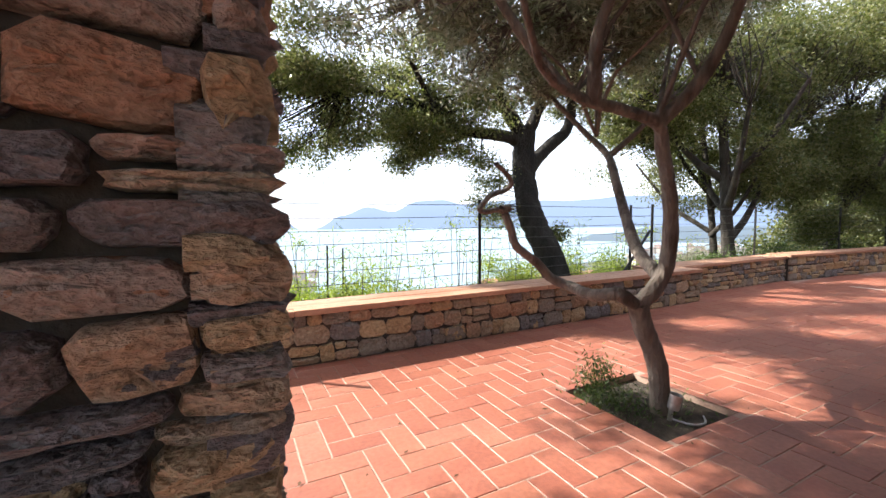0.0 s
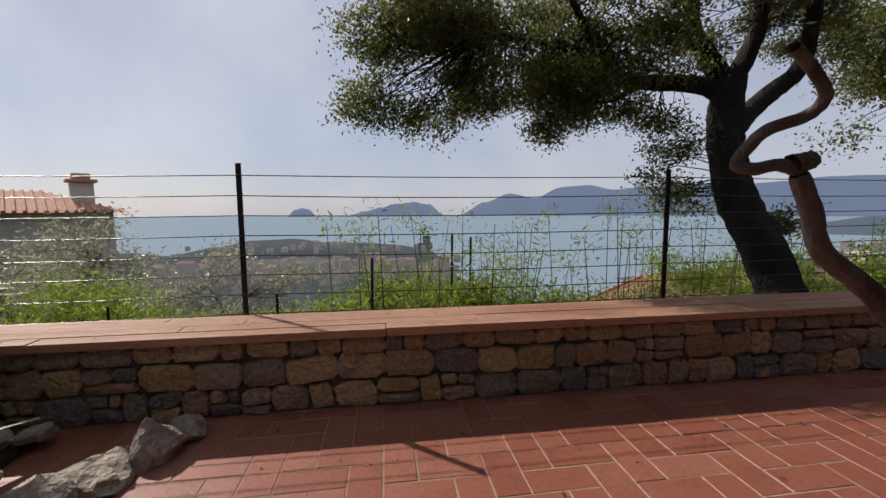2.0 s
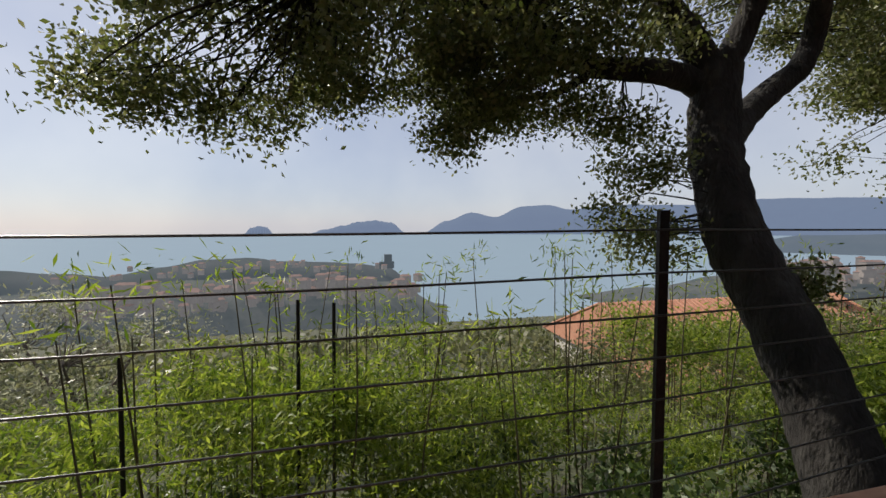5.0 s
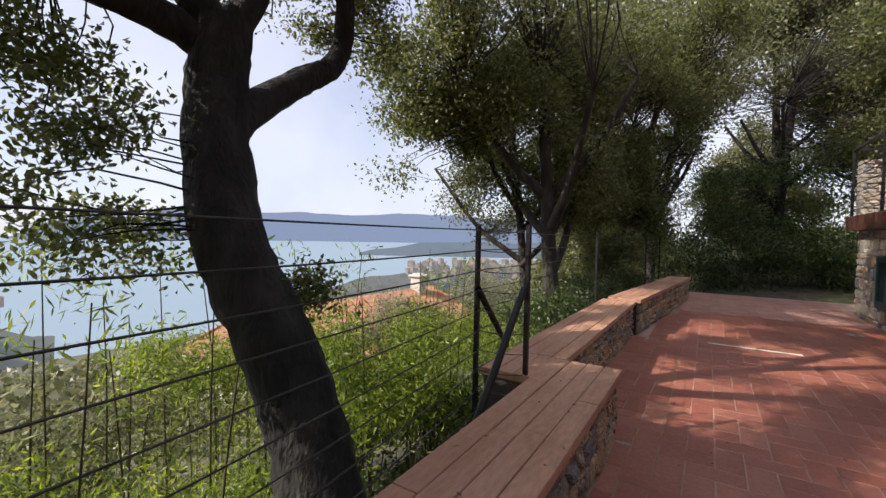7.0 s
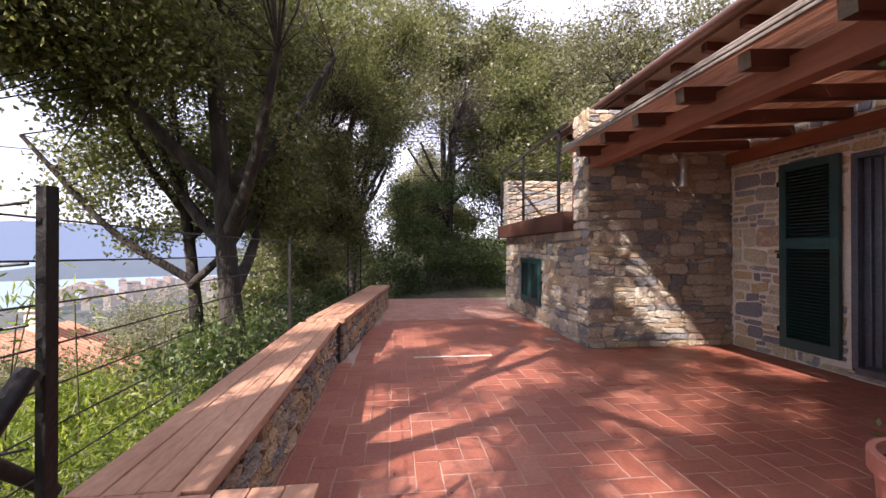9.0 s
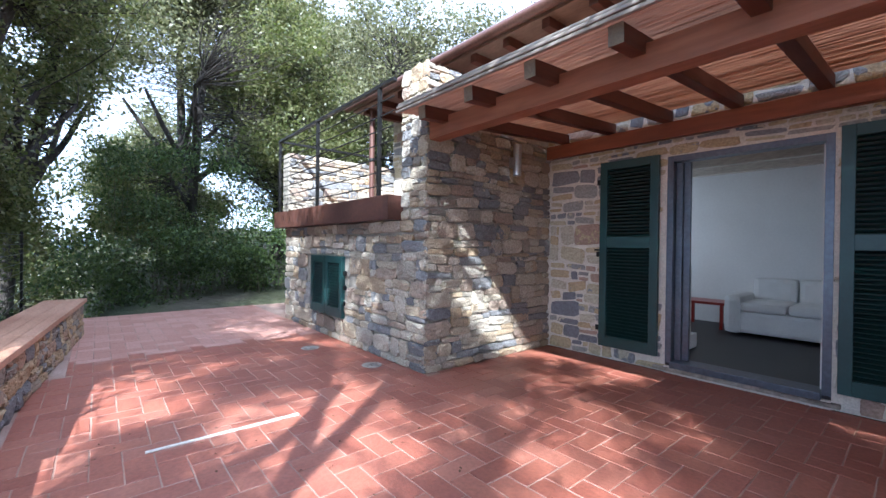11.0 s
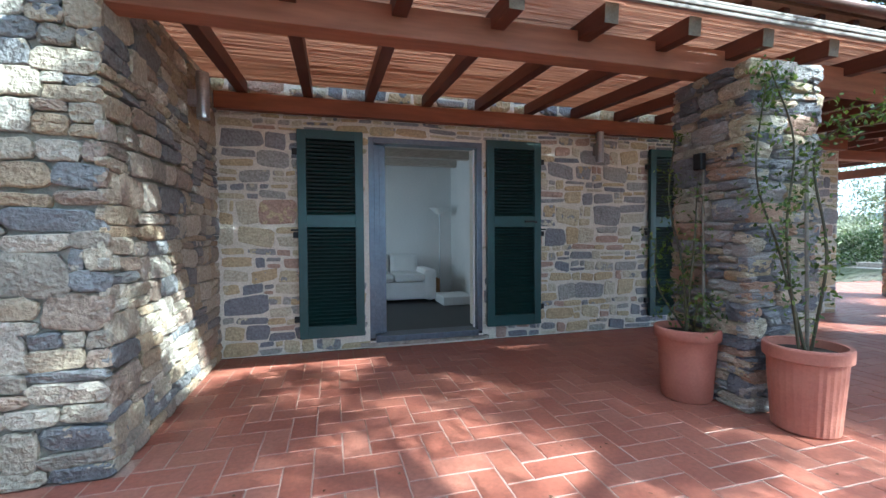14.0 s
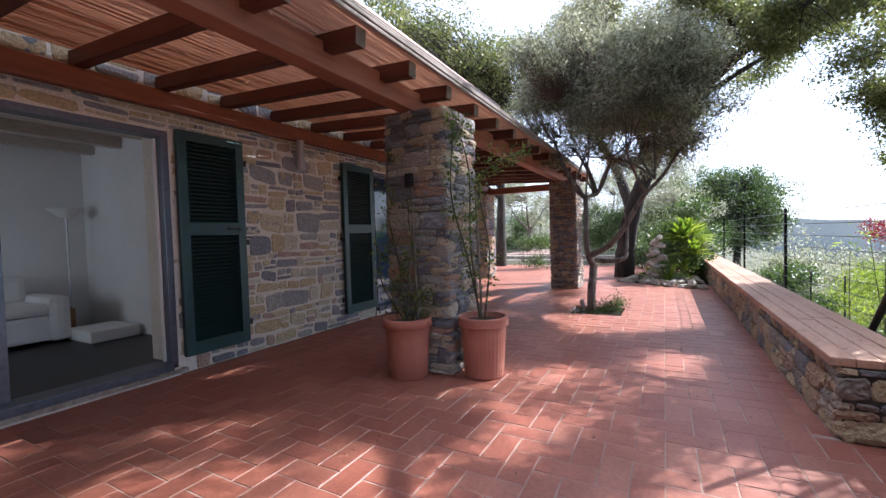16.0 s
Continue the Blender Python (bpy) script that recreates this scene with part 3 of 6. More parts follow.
def town():
    """Small far houses with clay roofs."""
    rng = random.Random(5)
    # far walls and roofs carry painted haze as well
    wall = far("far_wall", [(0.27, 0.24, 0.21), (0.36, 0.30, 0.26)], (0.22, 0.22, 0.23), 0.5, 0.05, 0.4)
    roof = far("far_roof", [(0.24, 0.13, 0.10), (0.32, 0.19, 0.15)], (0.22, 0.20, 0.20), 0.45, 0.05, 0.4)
    for zone, (u0, u1, d0, d1, e0, e1, n) in enumerate(((-30, 10, 300, 355, -9.6, -6.4, 150), (52, 76, 424, 470, -5.6, -3.2, 110), (-30, 6, 566, 590, -5.6, -4.4, 36))):
        wv, wf, rv, rf = [], [], [], []
        for _ in range(n):
            u, d, e = radians(rng.uniform(u0, u1)), rng.uniform(d0, d1), radians(rng.uniform(e0, e1))
            cx, cy, cz = d * math.sin(u), d * math.cos(u), 1.2 + d * math.tan(e)
            w, dp, h = rng.uniform(4, 8), rng.uniform(4, 7), rng.uniform(3, 6)
            m = pose(cx, cy, cz, 0, 0, rng.uniform(-30, 30))
            o = len(wv)
            wv += [m @ Vector((sx * w / 2, sy * dp / 2, z)) for z in (-h, h * 0.3) for sx, sy in ((-1, -1), (1, -1), (1, 1), (-1, 1))]
            wf += [tuple(o + k for k in q) for q in ((0, 1, 5, 4), (1, 2, 6, 5), (2, 3, 7, 6), (3, 0, 4, 7))]
            o = len(rv)
            z0, z1 = h * 0.3, h * 0.3 + 1.3
            rv += [m @ Vector(p) for p in ((-w * .56, -dp * .56, z0), (w * .56, -dp * .56, z0), (w * .56, dp * .56, z0), (-w * .56, dp * .56, z0), (-w * .4, 0, z1), (w * .4, 0, z1))]
            rf += [tuple(o + k for k in q) for q in ((0, 1, 5, 4), (2, 3, 4, 5), (1, 2, 5), (3, 0, 4))]
        t = thing("far_village", "far houses with clay roofs among trees", "village", kind="stuff")
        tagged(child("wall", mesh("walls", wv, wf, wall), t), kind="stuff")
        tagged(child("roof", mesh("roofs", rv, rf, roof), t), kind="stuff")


town()
# castle tower on the headland
castle = thing("castle", "far stone castle tower on the headland", "castle", (58, 575, -46))
part("tower", boxes((-5, 5, -5, 5, -10, 9), (-12, 8, -4, 4, -10, -1)), near_hill, castle)


def neighbour(name, label, at, rz, w, d, wall_h, ridge_h, chim, chimney_cap, hip=0.0):
    """A house below with a tiled roof of clay rows and a chimney."""
    t = thing(name, label, "house", at, rz)
    part("wall", boxes((-w / 2, w / 2, -d / 2, d / 2, -8, wall_h)), RENDERED, t, "pale rendered wall")
    bm = bmesh.new()
    o = 0.45
    A = [bm.verts.new(p) for p in ((-w / 2 - o, -d / 2 - o, wall_h), (w / 2 + o, -d / 2 - o, wall_h), (w / 2 + o, d / 2 + o, wall_h), (-w / 2 - o, d / 2 + o, wall_h), (-w / 2 - o + hip, 0, ridge_h), (w / 2 + o - hip, 0, ridge_h))]
    for q in ((0, 1, 5, 4), (2, 3, 4, 5), (1, 2, 5), (3, 0, 4), (3, 2, 1, 0)):
        bm.faces.new([A[k] for k in q])
    roof = part("roof", bm, ROOFTILE, t, "clay tile roof")
    lines = []
    n = int(w / 0.24)
    for i in range(n + 1):
        x = -w / 2 - o + (w + 2 * o) * i / n
        f = min(1.0, (w / 2 + o - abs(x)) / hip) if hip else 1.0
        for s in (-1, 1):
            if f > 0.05:
                lines.append(([(x, s * (d / 2 + o), wall_h + 0.03), (x, s * (d / 2 + o) * (1 - f), wall_h + (ridge_h - wall_h) * f + 0.02)], 0.06, 0.06))
    tagged(child("tile_ribbing", tubes("tile_ribbing", lines, ROOFTILE, 6, 1), roof), kind="stuff")
    cx, cy, cw, ch = chim
    ck = part("chimney", boxes((cx - cw / 2, cx + cw / 2, cy - cw / 2, cy + cw / 2, wall_h - 0.5, ch)), RENDERED, t, "rendered chimney")
    part("chimney_cap", boxes((cx - cw * .68, cx + cw * .68, cy - cw * .68, cy + cw * .68, ch, ch + 0.12), (cx - cw * .4, cx + cw * .4, cy - cw * .4, cy + cw * .4, ch + .12, ch + chimney_cap), bevel=0.03), RENDERED if chimney_cap < 0.3 else ROOFTILE, ck)
    return t


neighbour("neighbour_house", "pale neighbouring house with clay roof and chimney", (-14.2, 19.6, -1.0), 38, 8.2, 4.6, 2.1, 2.95, (3.3, -1.0, 0.72, 3.3), 0.36, 2.4)
neighbour("neighbour_house", "lower house with large clay tile roof", (20.8, 20.5, -7.0), -2, 13, 11, 2.2, 4.75, (5.0, -0.3, 0.75, 5.6), 0.2)

# ---------------------------------------------------------------- terrace floor
X0, X1 = -6.0, 16.3
structure("floor", boxes((X0, 2.82, -3.0, 4.85, -0.25, -0.0015), (3.53, X1, -0.38, 4.85, -0.25, -0.0015), (2.82, 3.53, -3.0, 2.3, -0.25, -0.0015), (2.82, 3.53, 3.05, 4.85, -0.25, -0.0015)), GROUT, "pale grout under the terrace paving", "floor")


def terrace_tiles():
    """Herringbone clay tiles, 0.30 by 0.15 m, laid along the walls."""
    floor = bpy.data.objects["floor"]
    u, g, r = 0.15, 0.0030, random.Random(4)

    def tile_shape(a, b, lift):
        i = 0.003
        v = [(-a, -b, -0.01), (a, -b, -0.01), (a, b, -0.01), (-a, b, -0.01), (-a, -b, -0.002), (a, -b, -0.002), (a, b, -0.002), (-a, b, -0.002),
             (-a + i, -b + i, lift), (a - i, -b + i, lift), (a - i, b - i, lift), (-a + i, b - i, lift)]
        f = [(0, 1, 5, 4), (1, 2, 6, 5), (2, 3, 7, 6), (3, 0, 4, 7), (4, 5, 9, 8), (5, 6, 10, 9), (6, 7, 11, 10), (7, 4, 8, 11), (8, 9, 10, 11)]
        return v, f

    H = tile_shape(u - g, u / 2 - g, 0.001)
    V = tile_shape(u / 2 - g, u - g, 0.001)
    mh, mv = mesh("tile", *H, TILE["object"]), mesh("tile", *V, TILE["object"])
    rows = []
    for a in range(int(X0 / u), int(X1 / u) + 1):
        for b in range(-20, 42):
            k = (a - b) % 4
            if k == 0:
                rows.append((a * u + u, b * u + u / 2, 0))
            elif k == 2:
                rows.append((a * u + u / 2, b * u, 1))
    blocks = [(2.82, 3.53, 2.30, 3.05), (-9, 6.79, 4.45, 9), (6.79, 10.1, 4.82, 9), (10.1, 12.4, 4.62, 9), (12.4, 17, 4.40, 9), (2.0, 17, -9, W + 0.005), (WX + 0.005, 17, -9, WY - 0.01), (X1, 30, -9, 9)]
    keep = []
    for x, y, v in rows:
        hw, hh = (u / 2, u) if v else (u, u / 2)
        q = [x - hw + g, x + hw - g, y - hh + g, y + hh - g]
        whole = True
        for x0, x1, y0, y1 in blocks:
            if q[0] < x1 and q[1] > x0 and q[2] < y1 and q[3] > y0:
                whole = False
                cuts = [(min(q[1], x0) - q[0], 1, x0), (q[1] - max(q[0], x1), 0, x1), (min(q[3], y0) - q[2], 3, y0), (q[3] - max(q[2], y1), 2, y1)]
                best = max(cuts[:2], key=lambda c: c[0] * (q[3] - q[2])), max(cuts[2:], key=lambda c: c[0] * (q[1] - q[0]))
                b0, b1 = best[0][0] * (q[3] - q[2]), best[1][0] * (q[1] - q[0])
                w, side, at = best[0] if b0 > b1 else best[1]
                if w <= 0:
                    q = None
                    break
                q[side] = at
        if q and q[1] - q[0] > 0.012 and q[3] - q[2] > 0.012:
            keep.append((x, y, v, None if whole else q))
    keep.sort(key=lambda q: (q[3] is not None, math.hypot(q[0] - 7.6, (q[1] - 2.6) * 1.2)))
    band_v, band_f, rest_v, rest_f = [], [], [], []
    for n, (x, y, v, cut) in enumerate(keep):
        tilt = (r.uniform(-0.3, 0.3), r.uniform(-0.3, 0.3), r.uniform(-0.5, 0.5))
        m = pose(x, y, r.uniform(-0.0012, 0.0012), *tilt)
        if x > 12.9:
            tv, tf = band_v, band_f
        elif n < 300 and not cut:
            ob = new("tile", mv if v else mh)
            ob.parent = floor
            ob.matrix_basis = m
            continue
        else:
            tv, tf = rest_v, rest_f
        vs, fs = V if v else H
        if cut:
            m = pose((cut[0] + cut[1]) / 2, (cut[2] + cut[3]) / 2, 0)
            vs, fs = tile_shape((cut[1] - cut[0]) / 2, (cut[3] - cut[2]) / 2, 0.001)
        o = len(tv)
        tv += [m @ Vector(p) for p in vs]
        tf += [tuple(o + k for k in f) for f in fs]
    for nm, tv, tf, mt, lb in (("tiles", rest_v, rest_f, TILE["island"], ""), ("faded_tiles", band_v, band_f, BANDTILE, "faded pink clay tiles")):
        ob = child(nm, mesh(nm, tv, tf, mt), floor, lb)
        tagged(ob, kind="stuff")


# ---------------------------------------------------------------- low wall with clay cap
def low_wall(name, x0, x1, yi, yo, top, seed):
    bm = boxes((x0, x1, yi + 0.045, yo - 0.02, -1.4, top - 0.05))
    wall = structure(name, bm, JOINT, "low rubble stone parapet wall with clay cap", "wall")
    rng = random.Random(seed)
    bm = bmesh.new()
    n = max(1, round((yo - yi) / 0.105))
    w = (yo - yi + 0.02) / n
    for k in range(n):
        x = x0 - 0.01
        while x < x1 - 0.02:
            ln = min(rng.uniform(1.2, 2.2), x1 + 0.01 - x)
            dz = rng.uniform(-0.003, 0.002)
            box(bm, x + 0.002, x + ln - 0.002, yi - 0.01 + k * w + 0.002, yi - 0.01 + (k + 1) * w - 0.002, top - 0.05, top + dz, 0.006)
            x += ln
    part("cap", bm, CAP, wall, "worn clay coping in long strips")
    return wall


LW1 = low_wall("low_wall_1", -3.6, 6.78, 4.43, 4.86, 0.475, 3)
LW2 = low_wall("low_wall_2", 6.80, 10.1, 4.80, 5.22, 0.475, 4)
LW3 = low_wall("low_wall_3", 0.0, 4.6, 0.0, 0.42, 0.50, 5)
LW4 = low_wall("low_wall_4", 6.30, 6.785, 4.875, 5.21, 0.473, 6)

# ---------------------------------------------------------------- house
house = thing("house_wall_north", "rubble stone house wall with pale pointed mortar", "wall", kind="structure")
D0, D1 = 7.68, 8.96     # door opening
E0, E1 = 3.15, 4.72     # second opening
DZ0, DZ1 = 0.10, 2.25
part("masonry", boxes((2.0, E0, W - 0.45, W - 0.012, 0, 3.85), (E1, D0, W - 0.45, W - 0.012, 0, 3.85), (D1, 14.2, W - 0.45, W - 0.012, 0, 3.85), (D0, D1, W - 0.45, W - 0.012, DZ1, 3.85), (E0, E1, W - 0.45, W - 0.012, DZ1, 3.85),
     (D0, D1, W - 0.45, W + 0.02, -0.02, DZ0 - 0.03), (E0, E1, W - 0.45, W + 0.02, -0.02, DZ0 - 0.03)), MORTAR, house, "pale lime mortar")
wing = thing("wing_wall", "rubble stone wing with brown balcony slab above", "wall", kind="structure")
part("masonry", boxes((WX + 0.04, 14.4, W + 0.01, WY - 0.04, -0.02, 1.56), (WX + 0.04, 10.86, W + 0.01, WY - 0.04, 1.56, 3.12)), WINGJOINT, wing)
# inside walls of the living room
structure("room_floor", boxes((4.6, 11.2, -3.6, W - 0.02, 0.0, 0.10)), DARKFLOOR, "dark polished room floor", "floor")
structure("room_wall", boxes((4.6, 11.2, -3.75, -3.6, 0, 2.7), (7.0, 7.12, -3.6, -0.87, 0.1, 2.7), (4.5, 4.6, -3.6, -0.85, 0, 2.7), (11.2, 11.3, -3.6, -3.2, 0, 2.7), (11.2, 11.3, -1.8, -0.85, 0, 2.7), (11.2, 11.3, -3.2, -1.8, 0, 0.9), (11.2, 11.3, -3.2, -1.8, 2.2, 2.7), (4.6, D0 - 0.08, -0.86, -0.84, 0.1, 2.7), (D1 + 0.08, 11.2, -0.86, -0.84, 0.1, 2.7)), PLASTER, "white plastered living room walls", "wall")
# lamp added in a made-up side opening, out of view, to brighten the room
fill_lamp = new("room_fill_light", bpy.data.lights.new("room_fill_light", "AREA"))
fill_lamp.data.shape, fill_lamp.data.size, fill_lamp.data.size_y, fill_lamp.data.energy, fill_lamp.data.color = "RECTANGLE", 1.35, 1.25, 5.0, (0.92, 0.96, 1.0)
fill_lamp.matrix_world = look((11.25, -2.5, 1.55), (5, -2.5, 1.3))
rc = boxes((4.6, 11.2, -3.6, -0.84, 2.62, 2.75))
for k in range(4):
    box(rc, 7.13, 11.2, -3.3 + k * 0.72, -3.18 + k * 0.72, 2.46, 2.62)
structure("ceiling", rc, mat("white_washed_wood", [(0.52, 0.46, 0.39), (0.60, 0.54, 0.46)], rough=0.8, stretch=(0.2, 1, 1)), "whitewashed wooden ceiling with beams", "ceiling")
# main roof above, with eaves and gutter
rf = bmesh.new()
for sx0, sx1 in ((1.6, 14.3),):
    v = [rf.verts.new(p) for p in ((sx0, 0.5, 3.86), (sx1, 0.5, 3.86), (sx1, -5.5, 5.6), (sx0, -5.5, 5.6), (sx0, 0.5, 3.98), (sx1, 0.5, 3.98), (sx1, -5.5, 5.72), (sx0, -5.5, 5.72))]
    for q in ((0, 3, 2, 1), (4, 5, 6, 7), (0, 1, 5, 4), (1, 2, 6, 5), (2, 3, 7, 6), (3, 0, 4, 7)):
        rf.faces.new([v[k] for k in q])
mainroof = structure("main_roof", rf, ROOFTILE, "clay tiled main roof with wide timber eaves", "roof")
part("soffit", boxes((1.6, 14.3, W, 0.46, 3.81, 3.85)), mat("soffit_board", [(0.20, 0.13, 0.10), (0.27, 0.18, 0.14)], stretch=(0.2, 1, 1)), mainroof)
child("gutter", tubes("gutter", [([(1.6, 0.56, 3.86), (14.35, 0.56, 3.86)], 0.065, 0.065)], COPPER, 10, 1), mainroof, "brown metal gutter")
for k in range(22):
    part("rafter_tail", boxes((1.9 + k * 0.57, 2.0 + k * 0.57, W, 0.42, 3.70, 3.81), bevel=0.006), RAFTER, mainroof)
structure("house_wall_back", boxes((2.0, 14.2, -9.0, -8.8, 0, 5.2), (2.0, 2.2, -8.8, W - 0.46, 0, 5.0), (14.0, 14.2, -8.8, W - 0.46, 1.9, 5.0)), MORTAR, "plain outer walls closing the house", "wall")

part("surround", boxes((12.10, 13.27, WY - 0.10, WY - 0.03, 0.25, 1.19)), WINGJOINT, wing, "pale mortar window surround")
# upper terrace on the wing
slab = thing("balcony", "brown metal-edged balcony slab with iron railing", "balcony")
part("slab", boxes((10.88, 14.55, W + 0.01, 1.82, 1.563, 1.83), bevel=0.006), RUST, slab, "rust-brown fascia slab")
for x in (11.17, 12.86, 14.45):
    part("post", boxes((x - 0.02, x + 0.02, 1.74, 1.78, 1.83, 3.04)), IRON, slab)
part("handrail", boxes((10.86, 14.47, 1.735, 1.785, 3.04, 3.075), (14.43, 14.48, -1.5, 1.735, 3.04, 3.075)), IRON, slab)
for k in range(7):
    z = 1.95 + k * 0.155
    child("rod", tubes("rod", [([(10.88, 1.76, z), (14.45, 1.76, z)], 0.008, 0.008)], IRON, 6, 1), slab)
parapet = thing("upper_parapet", "pale rubble stone parapet on the upper terrace", "wall", kind="structure")
part("masonry", boxes((14.16, 14.40, -3.5, 1.72, 1.56, 2.82)), WINGJOINT, parapet)
structure("upper_wall", boxes((10.87, 13.7, W + 0.002, W + 0.03, 1.83, 3.80)), SALMON, "salmon plastered upper wall", "wall")
child_pipe = thing("downpipe", "pinkish brown metal downpipe on the upper terrace", "pipe", (13.85, 0.30, 1.83))
child("pipe", tubes("pipe", [([(0, 0, 0), (0, 0, 1.95)], 0.05, 0.05)], COPPER, 10, 1), child_pipe)
child("bracket", tubes("bracket", [([(0, 0, 1.0), (0, 0, 1.06)], 0.06, 0.06)], IRON, 10, 1), child_pipe)


# ---------------------------------------------------------------- shutters and doors
def shutter(name, label, x0, x1, z0, z1, y, mid=None, handle=0):
    """A louvred shutter leaf flat on a wall that faces +y."""
    t = thing(name, label, "shutter", (x0, y, z0), group="green louvred shutters")
    w, h, s, th = x1 - x0, z1 - z0, 0.085, 0.05
    part("frame", boxes((0, s, 0, th, 0, h), (w - s, w, 0, th, 0, h), bevel=0.004), GREEN, t)
    rails = [(0, 0.12), (h - 0.09, h)] + ([(mid - 0.06, mid + 0.06)] if mid else [])
    for a, b in rails:
        part("rail", boxes((s, w - s, 0.001, th - 0.001, a, b)), GREEN, t)
    zs = []
    cuts = sorted(rails)
    for (a0, a1), (b0, b1) in zip(cuts, cuts[1:]):
        n = int((b0 - a1) / 0.037)
        zs += [a1 + (b0 - a1) * (k + 0.5) / n for k in range(n)]
    bm = bmesh.new()
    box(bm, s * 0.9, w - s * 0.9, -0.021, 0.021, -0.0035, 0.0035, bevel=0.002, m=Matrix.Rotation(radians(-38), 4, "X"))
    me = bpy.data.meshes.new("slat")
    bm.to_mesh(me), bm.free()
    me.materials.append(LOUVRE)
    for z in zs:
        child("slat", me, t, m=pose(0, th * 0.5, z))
    # dark sheet added behind the slats to stand for shade in the gaps
    part("gap_shade_sheet", boxes((s, w - s, 0.001, 0.004, 0.1, h - 0.08)), IRON, t)
    for z in (0.2, h * 0.5, h - 0.22):
        part("hinge", boxes((w - 0.005 if handle >= 0 else -0.05, w + 0.05 if handle >= 0 else 0.005, 0.0, 0.03, z - 0.03, z + 0.03), bevel=0.004), IRON, t, "black iron hinge")
    if mid and handle < 0:
        hx = 0.10
        part("handle", boxes((hx, hx + 0.12, th + 0.02, th + 0.035, mid - 0.01, mid + 0.012), (hx + 0.09, hx + 0.11, th, th + 0.02, mid - 0.01, mid + 0.01), (hx - 0.04, hx - 0.015, th, th + 0.012, mid - 0.02, mid + 0.012)), IRON, t, "black lever handle")
    if mid:
        part("catch", boxes((w + 0.0 if handle > 0 else -0.07, w + 0.07 if handle > 0 else 0.0, 0.02, 0.035, mid - 0.1, mid - 0.08)), IRON, t)
    return t


SY = W + 0.012
shutter("shutter", "dark green louvred door shutter folded against the wall", 9.02, 9.67, 0.155, 2.275, SY, 1.20, handle=1)
shutter("shutter", "dark green louvred door shutter with lever handle folded open", 6.97, 7.64, 0.155, 2.275, SY, 1.20, handle=-1)
shutter("shutter", "dark green louvred door shutter beside a second opening", 4.76, 5.43, 0.155, 2.275, SY, 1.20, handle=1)
shutter("window_shutter", "small closed green louvred window shutter", 12.70, 13.20, 0.31, 1.13, WY - 0.022, handle=1)
shutter("window_shutter", "small closed green louvred window shutter", 12.17, 12.69, 0.31, 1.13, WY - 0.022, handle=-1)
shutter("balcony_shutter", "green louvred shutter on the upper terrace door", 12.72, 13.30, 1.85, 3.75, W + 0.03, 2.6, handle=1)


def door_frame(name, label, x0, x1, z0, z1):
    """A grey sliding door frame with leaves pushed to one side."""
    t = thing(name, label, "door", (0, 0, 0), kind="structure")
    part("frame", boxes((x0, x0 + 0.06, W - 0.16, W - 0.01, z0, z1), (x1 - 0.06, x1, W - 0.16, W - 0.01, z0, z1), (x0 + 0.06, x1 - 0.06, W - 0.16, W - 0.01, z1 - 0.06, z1), (x0 + 0.06, x1 - 0.06, W - 0.20, W + 0.03, z0 - 0.04, z0 + 0.025), bevel=0.004), ALU, t)
    part("leaf", boxes((x1 - 0.125, x1 - 0.062, W - 0.13, W - 0.08, z0 + 0.03, z1 - 0.065), (x1 - 0.19, x1 - 0.127, W - 0.15, W - 0.11, z0 + 0.03, z1 - 0.065), bevel=0.004), ALU, t, "stacked sliding leaf stiles")
    part("leaf", boxes((x0 + 0.062, x0 + 0.08, W - 0.12, W - 0.09, z0 + 0.03, z1 - 0.065)), PLASTER, t, "pale inner stile")
    return t


door_frame("door_1", "open grey aluminium sliding door to a white room", D0, D1, DZ0, DZ1)
door_frame("door_2", "second grey aluminium sliding door in the stone wall", E0, E1, DZ0, DZ1)
part("pane", boxes((E0 + 0.1, E1 - 0.19, W - 0.11, W - 0.10, DZ0 + 0.03, DZ1 - 0.065)), mat("dark_glass", [(0.02, 0.05, 0.09), (0.03, 0.06, 0.10)], rough=0.05, bump=0, dirt=0.0), bpy.data.objects["door_2"], "dark blue reflecting glass")
part("sill", boxes((D0 - 0.06, D1 + 0.10, W - 0.2, W + 0.05, DZ0 - 0.075, DZ0 - 0.041), bevel=0.006), ROCK, bpy.data.objects["door_1"], "worn stone sill")


